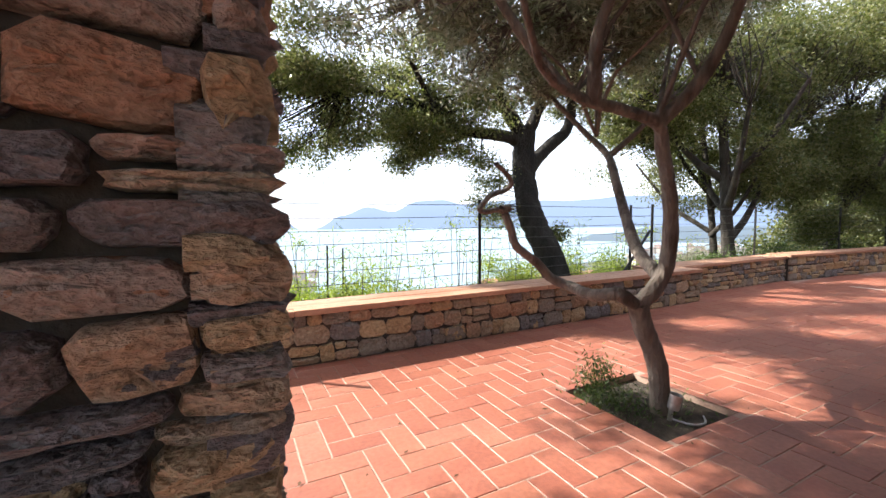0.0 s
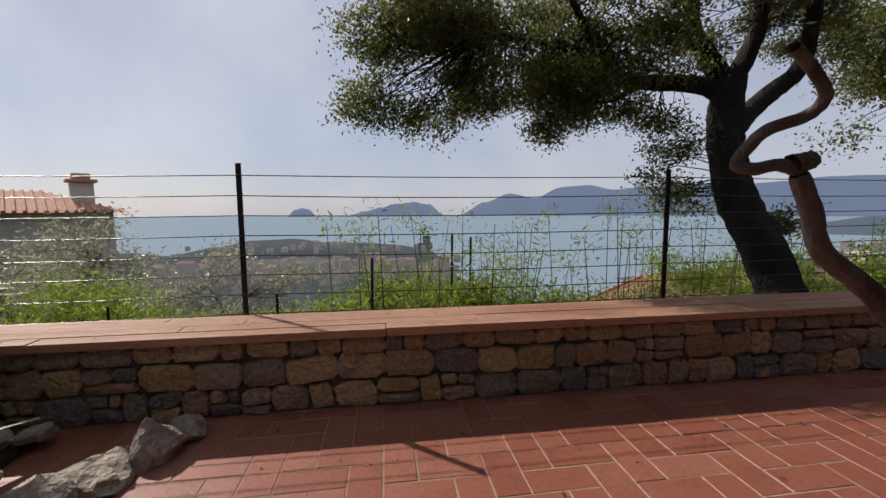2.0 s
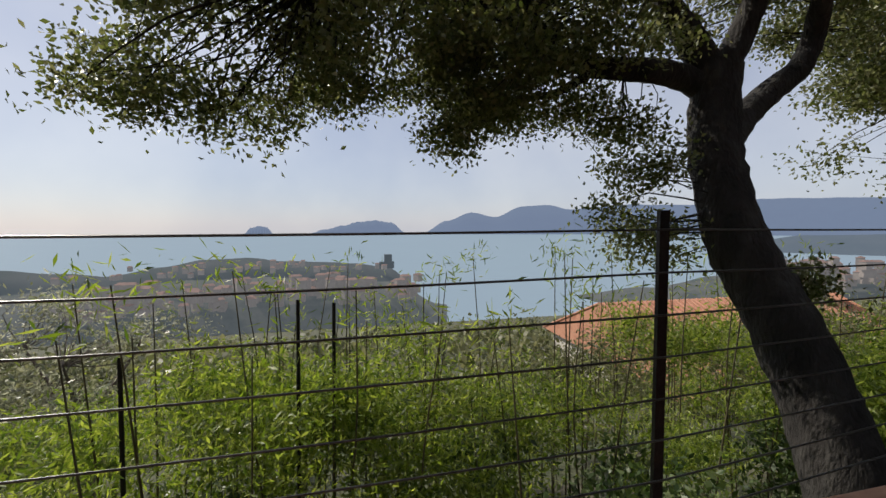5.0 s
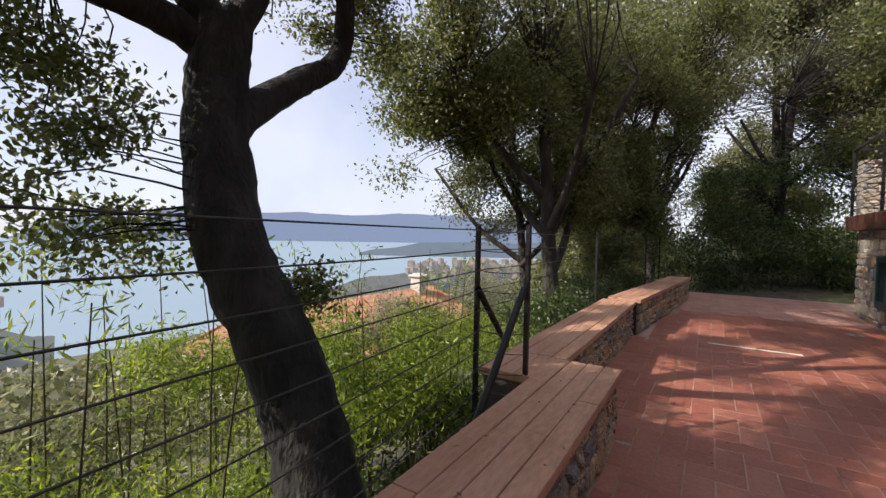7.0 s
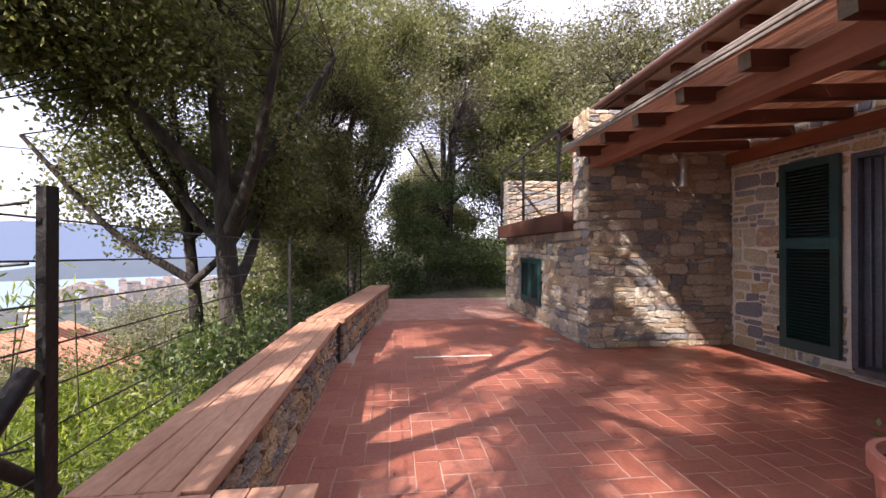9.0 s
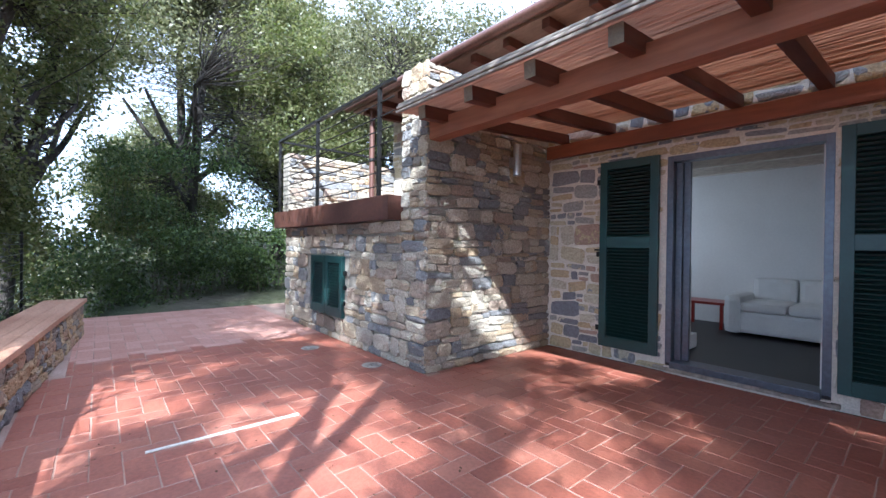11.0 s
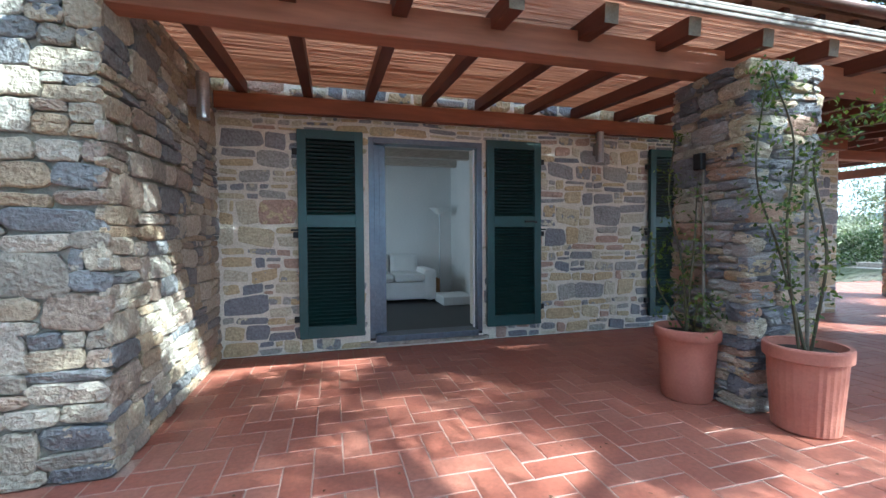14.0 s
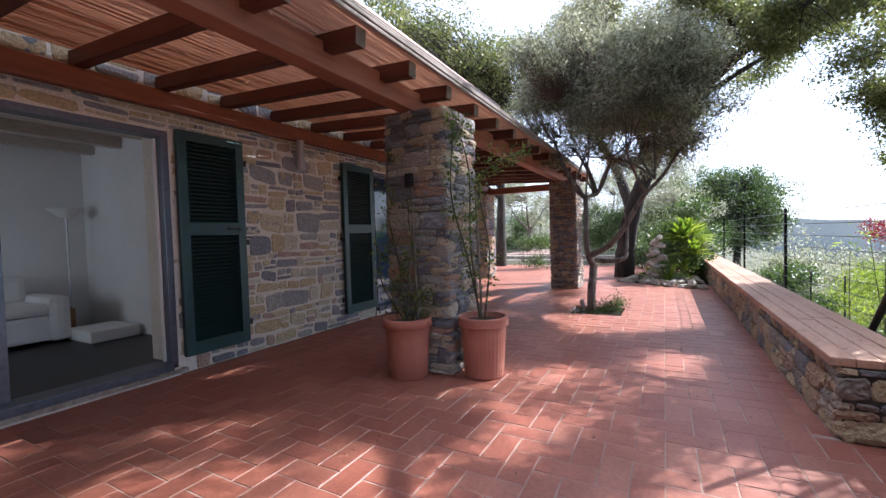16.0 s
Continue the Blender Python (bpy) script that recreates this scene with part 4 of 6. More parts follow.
# ---------------------------------------------------------------- pergola
def pergola():
    t = thing("pergola", "stained timber pergola with reed mat roof on stone pillars", "pergola")
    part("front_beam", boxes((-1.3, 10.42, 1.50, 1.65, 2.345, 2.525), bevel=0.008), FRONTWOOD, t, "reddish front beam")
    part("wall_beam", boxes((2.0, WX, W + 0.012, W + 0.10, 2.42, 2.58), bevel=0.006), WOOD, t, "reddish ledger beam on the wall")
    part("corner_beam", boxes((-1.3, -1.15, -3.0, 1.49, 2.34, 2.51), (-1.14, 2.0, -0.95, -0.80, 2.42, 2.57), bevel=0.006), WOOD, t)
    slope_a = math.degrees(math.atan2(0.15, 2.28))
    bm = bmesh.new()
    box(bm, -0.045, 0.045, -2.29, 0.0, 0.0, 0.115, bevel=0.006)
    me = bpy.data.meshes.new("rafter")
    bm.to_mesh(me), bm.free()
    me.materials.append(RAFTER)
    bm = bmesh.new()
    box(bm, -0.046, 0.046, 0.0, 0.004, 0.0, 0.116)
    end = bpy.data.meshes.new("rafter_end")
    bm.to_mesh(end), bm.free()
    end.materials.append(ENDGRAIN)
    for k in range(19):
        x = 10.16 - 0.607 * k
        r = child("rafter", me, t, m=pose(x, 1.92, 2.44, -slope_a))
        child("end", end, r, "weathered grey end")
    # reed mat laid on the rafters
    rng = random.Random(8)
    M = pose(0, 1.975, 2.547, -slope_a)
    vs, qs = [], []
    n = 122
    for k in range(n):
        y = -2.272 + 2.272 * k / (n - 1)
        x = -1.4 + rng.uniform(-0.2, 0)
        while x < 10.45:
            ln = rng.uniform(1.2, 2.8)
            o = len(vs)
            for e in (x, min(x + ln, 10.45)):
                y1, z1 = y + rng.uniform(-0.006, 0.006) + (0.02 * noise.noise((e * 1.3, 2.0, 0)) if k < 5 else 0), rng.uniform(0.010, 0.018)
                vs += [tuple(M @ Vector((e, y1 + 0.0125 * math.cos(g), z1 + 0.010 * math.sin(g)))) for g in (3.2, 3.9, 4.71, 5.5, 6.22)]
            qs += [(o + i, o + i + 1, o + i + 6, o + i + 5) for i in range(4)]
            x += ln
    reed = child("reed_mat", bulk("reed_mat", vs, qs, REED, True), t, "woven reed mat")
    tagged(reed, kind="stuff")
    bm = bmesh.new()
    for i, (dy, dz, h) in enumerate(((0.022, -0.012, 0.026), (0.03, 0.016, 0.024), (0.024, 0.042, 0.02))):
        box(bm, -1.43 + 0.03 * i, 10.44 - 0.02 * i, dy, dy + 0.03, dz, dz + h, bevel=0.008, m=M)
    part("edge_batten", bm, REEDEDGE, t, "weathered grey edge of the roof")
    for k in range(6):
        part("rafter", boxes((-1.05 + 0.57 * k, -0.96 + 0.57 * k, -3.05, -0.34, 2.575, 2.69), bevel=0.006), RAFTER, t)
    vs, qs = [], []
    for k in range(140):
        y, o = -3.1 + 2.76 * k / 139, len(vs)
        for e in (-1.4, 1.98):
            vs += [(e, y + 0.0125 * math.cos(g), 2.708 + 0.010 * math.sin(g)) for g in (3.2, 3.9, 4.71, 5.5, 6.22)]
        qs += [(o + i, o + i + 1, o + i + 6, o + i + 5) for i in range(4)]
    tagged(child("corner_reed_mat", bulk("corner_reed_mat", vs, qs, REED, True), t, "woven reed mat"), kind="stuff")
    return t


pergola()


def pillar(name, label, x0, x1, y0, y1, top, seed):
    t = thing(name, label, "pillar", ((x0 + x1) / 2, (y0 + y1) / 2, 0), group="stone pillars", kind="structure")
    X, Y = (x1 - x0) / 2, (y1 - y0) / 2
    part("core", boxes((-X + 0.036, X - 0.036, -Y + 0.036, Y - 0.036, 0, top - 0.01)), JOINT if name == "pillar_2" else WINGJOINT, t)
    return t


PILLARS = [
    (pillar("pillar_1", "square rubble stone pergola pillar with climbing plants", 6.10, 6.72, 1.34, 1.98, 2.335, 21), 6.10, 6.72, 1.34, 1.98, 2.335),
    (pillar("pillar_2", "square rubble stone pergola pillar by the olive tree", 0.20, 0.822, 1.40, 1.98, 2.335, 22), 0.20, 0.822, 1.40, 1.98, 2.335),
    (pillar("pillar_3", "square rubble stone pergola pillar towards the garden", -1.35, -0.72, -1.30, -0.70, 2.335, 23), -1.35, -0.72, -1.30, -0.70, 2.335),
]


# ---------------------------------------------------------------- fence
def fence():
    t = thing("fence", "dark iron post and wire fence along the parapet", "fence")
    posts = [(-2.7, 4.92, 1.44), (0.31, 4.92, 1.45), (3.315, 4.92, 1.43), (6.25, 5.22, 1.41), (6.31, 4.90, 1.41), (10.0, 5.30, 1.42), (12.9, 5.0, 1.42), (15.6, 5.0, 1.42)]
    for x, y, z in posts:
        part("post", boxes((x - 0.017, x + 0.017, y - 0.003, y + 0.003, -1.0, z), (x - 0.003, x + 0.003, y + 0.0031, y + 0.028, -1.0, z)), IRON, t, "dark iron post")
    for a, b in (((6.22, 5.21, 1.0), (6.79, 5.25, 0.50)), ((6.28, 4.92, 1.02), (5.62, 4.93, 0.30))):
        child("brace", tubes("brace", [([a, b], 0.022, 0.022)], IRON, 8, 1), t)
    r = random.Random(2)
    for run in (((-2.7, 4.90), (0.31, 4.90), (3.315, 4.90), (6.22, 5.19)), ((6.28, 4.92), (6.22, 5.21), (10.0, 5.28), (12.9, 4.98), (15.6, 4.98))):
        for k in range(10):
            z = 0.22 + k * 0.128
            for (xa, ya), (xb, yb) in zip(run, run[1:]):
                sag = 0.006 + 0.012 * r.random()
                pts = [(xa + (xb - xa) * f, ya + (yb - ya) * f, z - sag * 4 * f * (1 - f)) for f in (0, 0.25, 0.5, 0.75, 1)]
                child("wire", tubes("wire", [(pts, 0.0035, 0.0035)], WIRE, 5, 2), t)
    return t


fence()


# ---------------------------------------------------------------- trees
def olive():
    B = (3.17, 2.62, 0.0)
    trunk = [([(3.20, 2.60, -0.05), (3.17, 2.60, 0.25), (3.05, 2.61, 0.5), (2.97, 2.61, 0.68)], 0.062, 0.062),
             ([(2.97, 2.61, 0.66), (3.12, 2.58, 0.80), (3.17, 2.55, 0.98), (3.14, 2.53, 1.3), (3.04, 2.52, 1.6), (2.97, 2.51, 1.74), (2.72, 2.55, 1.80), (2.45, 2.62, 1.86), (2.2, 2.7, 2.1), (1.95, 2.8, 2.5)], 0.054, 0.022),
             ([(2.97, 2.61, 0.66), (2.82, 2.62, 0.75), (2.76, 2.76, 0.73), (2.78, 2.95, 0.75), (2.70, 3.06, 0.80), (2.56, 3.06, 0.92), (2.40, 3.06, 1.03), (2.355, 3.06, 1.14), (2.31, 3.06, 1.235)], 0.042, 0.023),
             ([(2.285, 3.06, 1.26), (2.31, 3.06, 1.265), (2.345, 3.06, 1.275)], 0.028, 0.024),
             ([(2.30, 3.06, 1.25), (2.24, 3.06, 1.26), (2.18, 3.06, 1.25), (2.125, 3.06, 1.26), (2.15, 3.06, 1.30), (2.21, 3.06, 1.35), (2.31, 3.05, 1.385), (2.335, 3.03, 1.43), (2.28, 3.02, 1.49), (2.2, 3.0, 1.53)], 0.017, 0.015),
             ([(3.14, 2.58, 0.84), (3.28, 2.85, 0.98), (3.45, 3.1, 1.25), (3.55, 3.3, 1.6), (3.62, 3.42, 1.74), (3.55, 3.6, 1.95), (3.3, 3.8, 2.3)], 0.047, 0.02)]
    limbs = [([(3.62, 3.40, 1.72), (3.8, 3.3, 1.9), (4.1, 3.2, 2.2)], 0.03, 0.015),
             ([(2.97, 2.51, 1.74), (3.1, 2.35, 1.95), (3.16, 2.2, 2.3), (3.0, 2.05, 2.7)], 0.045, 0.02),
             ([(2.55, 2.59, 1.83), (2.5, 2.5, 2.2), (2.6, 2.3, 2.6)], 0.042, 0.018),
             ([(2.4, 2.63, 1.87), (2.1, 2.5, 1.92), (1.85, 2.35, 2.2)], 0.03, 0.014)]
    rng = random.Random(37)
    for k in range(9):
        g = 2 * math.pi * k / 9 + rng.uniform(-0.2, 0.2)
        r, top = rng.uniform(0.5, 1.2), rng.uniform(2.5, 3.9)
        sx, sy, sz = rng.choice(((2.97, 2.51, 1.76), (3.1, 2.35, 1.95), (3.58, 3.5, 1.9), (2.45, 2.62, 1.88)))
        ex, ey = 3.15 + r * math.cos(g), 2.85 + r * math.sin(g)
        limbs.append(([(sx, sy, sz), (sx * 0.6 + ex * 0.4 + rng.uniform(-0.15, 0.15), sy * 0.6 + ey * 0.4 + rng.uniform(-0.15, 0.15), sz * 0.55 + top * 0.45), (ex + rng.uniform(-0.2, 0.2), ey + rng.uniform(-0.2, 0.2), sz * 0.2 + top * 0.8), (ex, ey, top)], 0.017, 0.006))
    blobs = [((2.0, 3.0, 2.35), (0.4, 0.4, 0.3), 25), ((1.6, 3.0, 2.55), (0.6, 0.6, 0.3), 50)]
    while len(blobs) < 48:
        u, v, w = (rng.uniform(-1, 1) for _ in range(3))
        d = math.sqrt(u * u + v * v + w * w)
        if 0.25 < d < 1:
            q = rng.uniform(0.26, 0.52)
            blobs.append(((3.15 + 1.45 * u, 2.85 + 1.4 * v, 3.05 + 1.15 * w + 0.25 * (1 - u * u - v * v)), (q, q, q * 0.8), int(125 * q)))
    tree("olive_tree", "twisted olive tree growing from a square planting hole", B, trunk, limbs, blobs, OLIVEBARK, OLIVELEAF, 40, 0.12, (0.066, 0.016), 31)


def big_oak():
    B = (5.45, 5.8, -0.9)
    trunk = [([(5.40, 5.55, -1.0), (5.43, 5.72, -0.25), (5.46, 5.96, 0.27), (5.38, 6.16, 0.76), (5.28, 6.40, 1.25), (5.32, 6.62, 1.80), (5.38, 6.73, 2.29), (5.42, 6.76, 2.72)], 0.24, 0.185)]
    limbs = [([(5.36, 6.66, 1.95), (5.69, 6.80, 2.25), (6.16, 6.90, 2.60), (6.50, 6.91, 2.84), (6.61, 6.87, 3.13), (6.45, 6.68, 3.45), (6.28, 6.4, 3.9), (6.5, 6.1, 4.5)], 0.135, 0.06),
             ([(5.40, 6.76, 2.5), (5.15, 6.82, 2.62), (4.78, 6.77, 2.63), (4.34, 6.83, 2.64), (3.99, 6.83, 2.71), (3.6, 6.72, 2.86), (3.1, 6.7, 3.0), (2.3, 6.7, 3.05)], 0.12, 0.04),
             ([(5.41, 6.76, 2.6), (5.15, 6.84, 3.03), (4.97, 6.84, 3.25), (4.8, 6.7, 3.7), (4.5, 6.5, 4.5), (4.1, 6.4, 5.2)], 0.135, 0.05),
             ([(5.44, 6.76, 2.6), (5.62, 6.72, 3.0), (5.70, 6.65, 3.34), (5.72, 6.6, 3.9), (6.3, 6.4, 4.6), (7.2, 6.2, 5.2)], 0.12, 0.05),
             ([(4.5, 6.5, 4.5), (3.6, 6.5, 5.0), (2.6, 6.6, 5.4)], 0.06, 0.03),
             ([(5.72, 6.6, 3.9), (6.2, 5.8, 4.6), (7.2, 5.2, 5.0), (8.1, 4.9, 5.1)], 0.08, 0.03),
             ([(6.2, 5.8, 4.6), (6.5, 4.9, 4.9), (7.0, 4.0, 5.1)], 0.05, 0.025),
             ([(3.6, 6.5, 5.0), (3.2, 5.9, 4.7), (2.6, 5.5, 4.4), (1.6, 5.4, 4.4)], 0.05, 0.02),
             ([(3.99, 6.83, 2.71), (3.5, 6.5, 2.95), (3.0, 6.1, 3.3)], 0.06, 0.03),
             ([(4.34, 6.83, 2.64), (4.1, 7.1, 2.5), (3.7, 7.3, 2.5)], 0.045, 0.02)]
    blobs = [((2.4, 6.7, 2.85), (1.3, 0.8, 0.5), 130), ((3.7, 6.7, 2.8), (1.2, 0.8, 0.5), 130), ((1.55, 6.8, 2.75), (0.7, 0.7, 0.55), 75), ((2.6, 6.7, 3.6), (1.7, 1.0, 0.6), 110), ((4.3, 6.4, 3.7), (1.4, 1.0, 0.6), 90), ((5.6, 6.9, 3.6), (1.0, 0.9, 0.5), 55),
             ((1.75, 6.9, 2.2), (0.34, 0.3, 0.26), 16), ((1.02, 6.85, 2.3), (0.34, 0.3, 0.32), 20), ((2.35, 6.9, 2.35), (0.3, 0.3, 0.2), 12), ((3.25, 6.9, 2.2), (0.3, 0.3, 0.26), 16), ((3.7, 7.2, 2.35), (0.4, 0.3, 0.2), 16), ((4.35, 7.0, 2.35), (0.35, 0.3, 0.25), 14),
             ((4.75, 6.75, 2.0), (0.30, 0.32, 0.34), 11), ((4.62, 6.75, 1.55), (0.30, 0.32, 0.44), 11), ((4.95, 6.8, 1.25), (0.2, 0.25, 0.3), 6), ((5.72, 6.25, 0.98), (0.10, 0.10, 0.12), 7),
             # most clumps near z 5 are unseen, added to throw dappled shade on the terrace
             ((6.9, 6.7, 3.5), (0.6, 0.7, 0.5), 40), ((2.4, 6.6, 5.4), (1.9, 1.3, 0.5), 62), ((4.8, 6.4, 5.3), (1.6, 1.4, 0.5), 66), ((7.3, 6.4, 5.4), (1.5, 1.5, 0.5), 120), ((7.2, 7.7, 5.6), (1.6, 0.9, 0.5), 90), ((8.1, 5.0, 5.1), (1.2, 0.9, 0.4), 85), ((6.0, 5.2, 5.0), (1.0, 0.9, 0.4), 80), ((7.2, 3.8, 5.1), (1.0, 0.8, 0.35), 66), ((5.6, 4.0, 5.0), (0.8, 0.7, 0.3), 50), ((4.2, 5.2, 5.2), (1.2, 0.9, 0.35), 80), ((2.6, 5.4, 5.3), (1.0, 0.8, 0.35), 60), ((3.0, 5.4, 4.3), (1.3, 0.6, 0.45), 66), ((1.4, 5.4, 4.4), (1.0, 0.6, 0.45), 50)]
    tree("oak_tree", "large dark evergreen oak leaning beyond the fence", B, trunk, limbs, blobs, OAKBARK, OAKLEAF, 125, 0.105, (0.048, 0.027), 41, sides=16)


def wood_tree(base, h, lean, r, blobs, seed, leaf, size, per=48, spread=0.2, forks=3, label="tall evergreen oak in the wood by the terrace"):
    """A tall tree with a forked trunk."""
    rng = random.Random(seed)
    bx, by, bz = base
    top = (bx + lean[0], by + lean[1], bz + h)
    mid = (bx + lean[0] * 0.35 + rng.uniform(-0.1, 0.1), by + lean[1] * 0.35, bz + h * 0.45)
    trunk = [([(bx, by, bz - 0.3), (bx + lean[0] * 0.1, by + lean[1] * 0.1, bz + h * 0.2), mid, top], r, r * 0.45)]
    limbs = []
    for k in range(forks):
        g = 2 * math.pi * k / forks + rng.uniform(-0.5, 0.5)
        f = rng.uniform(0.3, 0.6)
        s = (bx + lean[0] * f * 0.8, by + lean[1] * f * 0.8, bz + h * f)
        q = rng.uniform(1.0, 1.9)
        limbs.append(([s, (s[0] + q * 0.5 * math.cos(g), s[1] + q * 0.5 * math.sin(g), s[2] + 0.7), (s[0] + q * math.cos(g), s[1] + q * math.sin(g), s[2] + 1.9)], r * 0.5, r * 0.2))
    return tree("wood_tree", label, base, trunk, limbs, blobs, WOODBARK, leaf, per, spread, size, seed, sides=10)


def woods():
    L = (0.078, 0.043)
    # beside the parapet towards the wood
    wood_tree((10.95, 6.2, -1.3), 5.6, (-0.1, 0.3, 0), 0.19, [((11.4, 6.8, 3.4), (1.6, 1.3, 1.3), 190), ((10.0, 7.9, 3.1), (1.1, 1.0, 1.0), 130), ((11.0, 6.5, 4.9), (2.2, 1.6, 1.1), 165), ((9.5, 7.8, 4.3), (1.2, 1.2, 1.0), 130), ((10.2, 6.6, 6.2), (2.2, 1.6, 1.1), 120), ((12.2, 6.2, 2.3), (0.9, 0.7, 0.8), 80)], 51, OAKLEAF, L, per=76, forks=5)
    wood_tree((12.0, 7.1, -1.6), 5.8, (-0.3, 0.4, 0), 0.13, [((13.0, 7.2, 4.4), (2.0, 1.6, 1.8), 330), ((12.4, 8.2, 2.4), (1.2, 1.0, 1.0), 120), ((13.8, 6.6, 2.4), (1.1, 0.8, 1.0), 140), ((14.2, 6.0, 6.0), (2.0, 1.6, 1.2), 200)], 52, OAKLEAF, L, per=76, forks=4)
    wood_tree((16.0, 6.4, -1.0), 6.0, (0.3, -1.2, 0), 0.17, [((15.8, 5.8, 4.9), (2.3, 1.8, 1.8), 380), ((15.2, 5.9, 3.0), (1.4, 0.9, 0.9), 170), ((16.8, 5.0, 6.7), (2.4, 1.8, 1.4), 280), ((14.6, 6.3, 1.4), (1.0, 0.7, 1.0), 130), ((16.6, 5.9, 1.6), (1.2, 0.8, 1.2), 150)], 53, OAKLEAF, L, per=70, forks=7)
    wood_tree((18.4, 5.6, -0.8), 6.4, (0.4, -0.8, 0), 0.18, [((18.6, 5.6, 5.2), (2.0, 1.7, 2.0), 330), ((19, 6.6, 3.2), (1.8, 1.3, 1.6), 240), ((18.2, 5.0, 8.2), (2.6, 2.2, 1.5), 280)], 54, OAKLEAF, (0.1, 0.055), forks=4)
    wood_tree((21.0, 2.2, 0.2), 6.2, (0.2, -0.4, 0), 0.2, [((21, -0.2, 6.6), (2.8, 1.7, 2.6), 420), ((20.2, -1.0, 4.0), (2.0, 1.8, 1.8), 300), ((21.5, 3.0, 2.4), (1.6, 1.5, 1.5), 220)], 55, OAKLEAF, (0.11, 0.06), forks=4)
    wood_tree((20.0, -4.6, 0.8), 7.5, (-0.4, 0.6, 0), 0.24, [((19.6, -4.2, 8.0), (3.2, 2.6, 2.4), 230), ((18.2, -3.4, 5.6), (2.2, 2.0, 1.6), 130), ((17.4, -5.6, 7.6), (2.4, 2.0, 2.0), 130)], 56, SUNLEAF, (0.13, 0.07), spread=0.28)
    wood_tree((15.5, -12.0, 2.0), 8.0, (0.3, 0.5, 0), 0.26, [((15.2, -11.4, 9.2), (3.6, 2.6, 2.6), 250), ((12.0, -12.0, 9.0), (3.0, 2.4, 2.2), 180), ((18.0, -10.0, 7.4), (2.6, 2.2, 2.2), 150)], 57, SUNLEAF, (0.14, 0.075), spread=0.3)
    wood_tree((24.5, -1.5, 0.8), 9.0, (0, 0, 0), 0.26, [((24.5, -1.5, 8.6), (3.2, 3.4, 3.0), 260), ((24.0, 3.0, 7.4), (2.4, 2.6, 2.2), 150), ((24.5, -6.5, 7.6), (2.6, 3.0, 2.8), 170)], 58, SUNLEAF, (0.15, 0.08), spread=0.32)
    for k, (x, y, h, c) in enumerate(((27.5, -2.5, 11.5, 1.0), (26.0, -7.5, 11.5, 1.0), (22.5, -12.5, 12.0, 1.0), (31.0, -6.0, 13.5, 1.1), (28.0, 8.5, 7.0, 0.8), (17.5, -15.5, 12.0, 1.1), (32.0, 2.0, 5.0, 0.7))):
        z = slope(x, y)
        wood_tree((x, y, z), h * 0.75, (0.2, 0.2, 0), 0.26, [((x, y, z + h * 0.82), (3.0 * c, 2.8 * c, 2.4), 330), ((x - 1.2, y + 1.0, z + h * 0.5), (2.4 * c, 2.4 * c, 2.3), 280), ((x + 0.6, y - 1.6, z + h * 0.3), (2.4 * c, 2.2 * c, 2.0), 200)], 110 + k, SUNLEAF, (0.17, 0.10), per=44, spread=0.30, forks=5, label="tall sunlit evergreen tree on the wooded hillside")
    wood_tree((24.5, 1.8, 0.7), 8.6, (0.2, 0.2, 0), 0.22, [((24.5, 1.8, 10.4), (2.6, 2.3, 2.2), 360), ((22.5, -0.5, 9.2), (2.0, 1.8, 1.8), 220)], 118, SUNLEAF, (0.15, 0.085), per=44, spread=0.26, forks=4)
    # over the house and the garden end
    wood_tree((-5.0, -1.9, 0.0), 6.4, (0.4, 0.3, 0), 0.22, [((-4.4, -1.6, 6.8), (2.2, 1.8, 1.6), 300), ((-2.8, -3.2, 7.2), (2.2, 1.8, 1.5), 260), ((-6.4, -2.8, 6.6), (2.2, 1.8, 1.6), 190), ((-1.0, -4.5, 7.6), (2.0, 1.8, 1.4), 170)], 59, OAKLEAF, (0.11, 0.06), forks=5, label="tall evergreen oak behind the pergola")
    bole = [([(-1.95, 2.65, -0.2), (-1.9, 2.72, 0.8), (-1.72, 2.9, 1.7), (-1.3, 3.35, 2.8), (-0.7, 4.1, 3.9), (0.1, 5.0, 4.6), (0.9, 5.9, 5.0)], 0.27, 0.06)]
    arms = [([(-1.72, 2.9, 1.7), (-2.1, 2.5, 2.8), (-2.7, 1.9, 4.0), (-3.1, 1.4, 5.0)], 0.15, 0.05), ([(-1.3, 3.35, 2.8), (-1.25, 3.0, 3.9), (-1.0, 2.7, 5.0), (-0.7, 2.5, 6.1)], 0.14, 0.05),
            ([(-0.7, 4.1, 3.9), (-0.9, 4.5, 4.7), (-1.0, 4.8, 5.4)], 0.08, 0.03), ([(-1.0, 2.7, 5.0), (-1.7, 3.2, 5.3), (-2.2, 3.5, 5.5)], 0.06, 0.03), ([(-2.7, 1.9, 4.0), (-3.4, 2.2, 4.6), (-3.9, 2.4, 5.0)], 0.06, 0.03),
            ([(0.1, 5.0, 4.6), (0.4, 4.7, 5.1), (0.6, 4.4, 5.5)], 0.05, 0.02), ([(-0.7, 4.1, 3.9), (-1.0, 5.4, 4.7), (-1.3, 6.4, 5.2), (-2.2, 5.9, 5.3)], 0.06, 0.02), ([(0.1, 5.0, 4.6), (0.2, 6.2, 5.0), (0.4, 7.0, 5.4)], 0.05, 0.02), ([(-1.25, 3.0, 3.9), (-0.7, 2.5, 4.4), (-0.1, 2.1, 4.9)], 0.05, 0.02)]
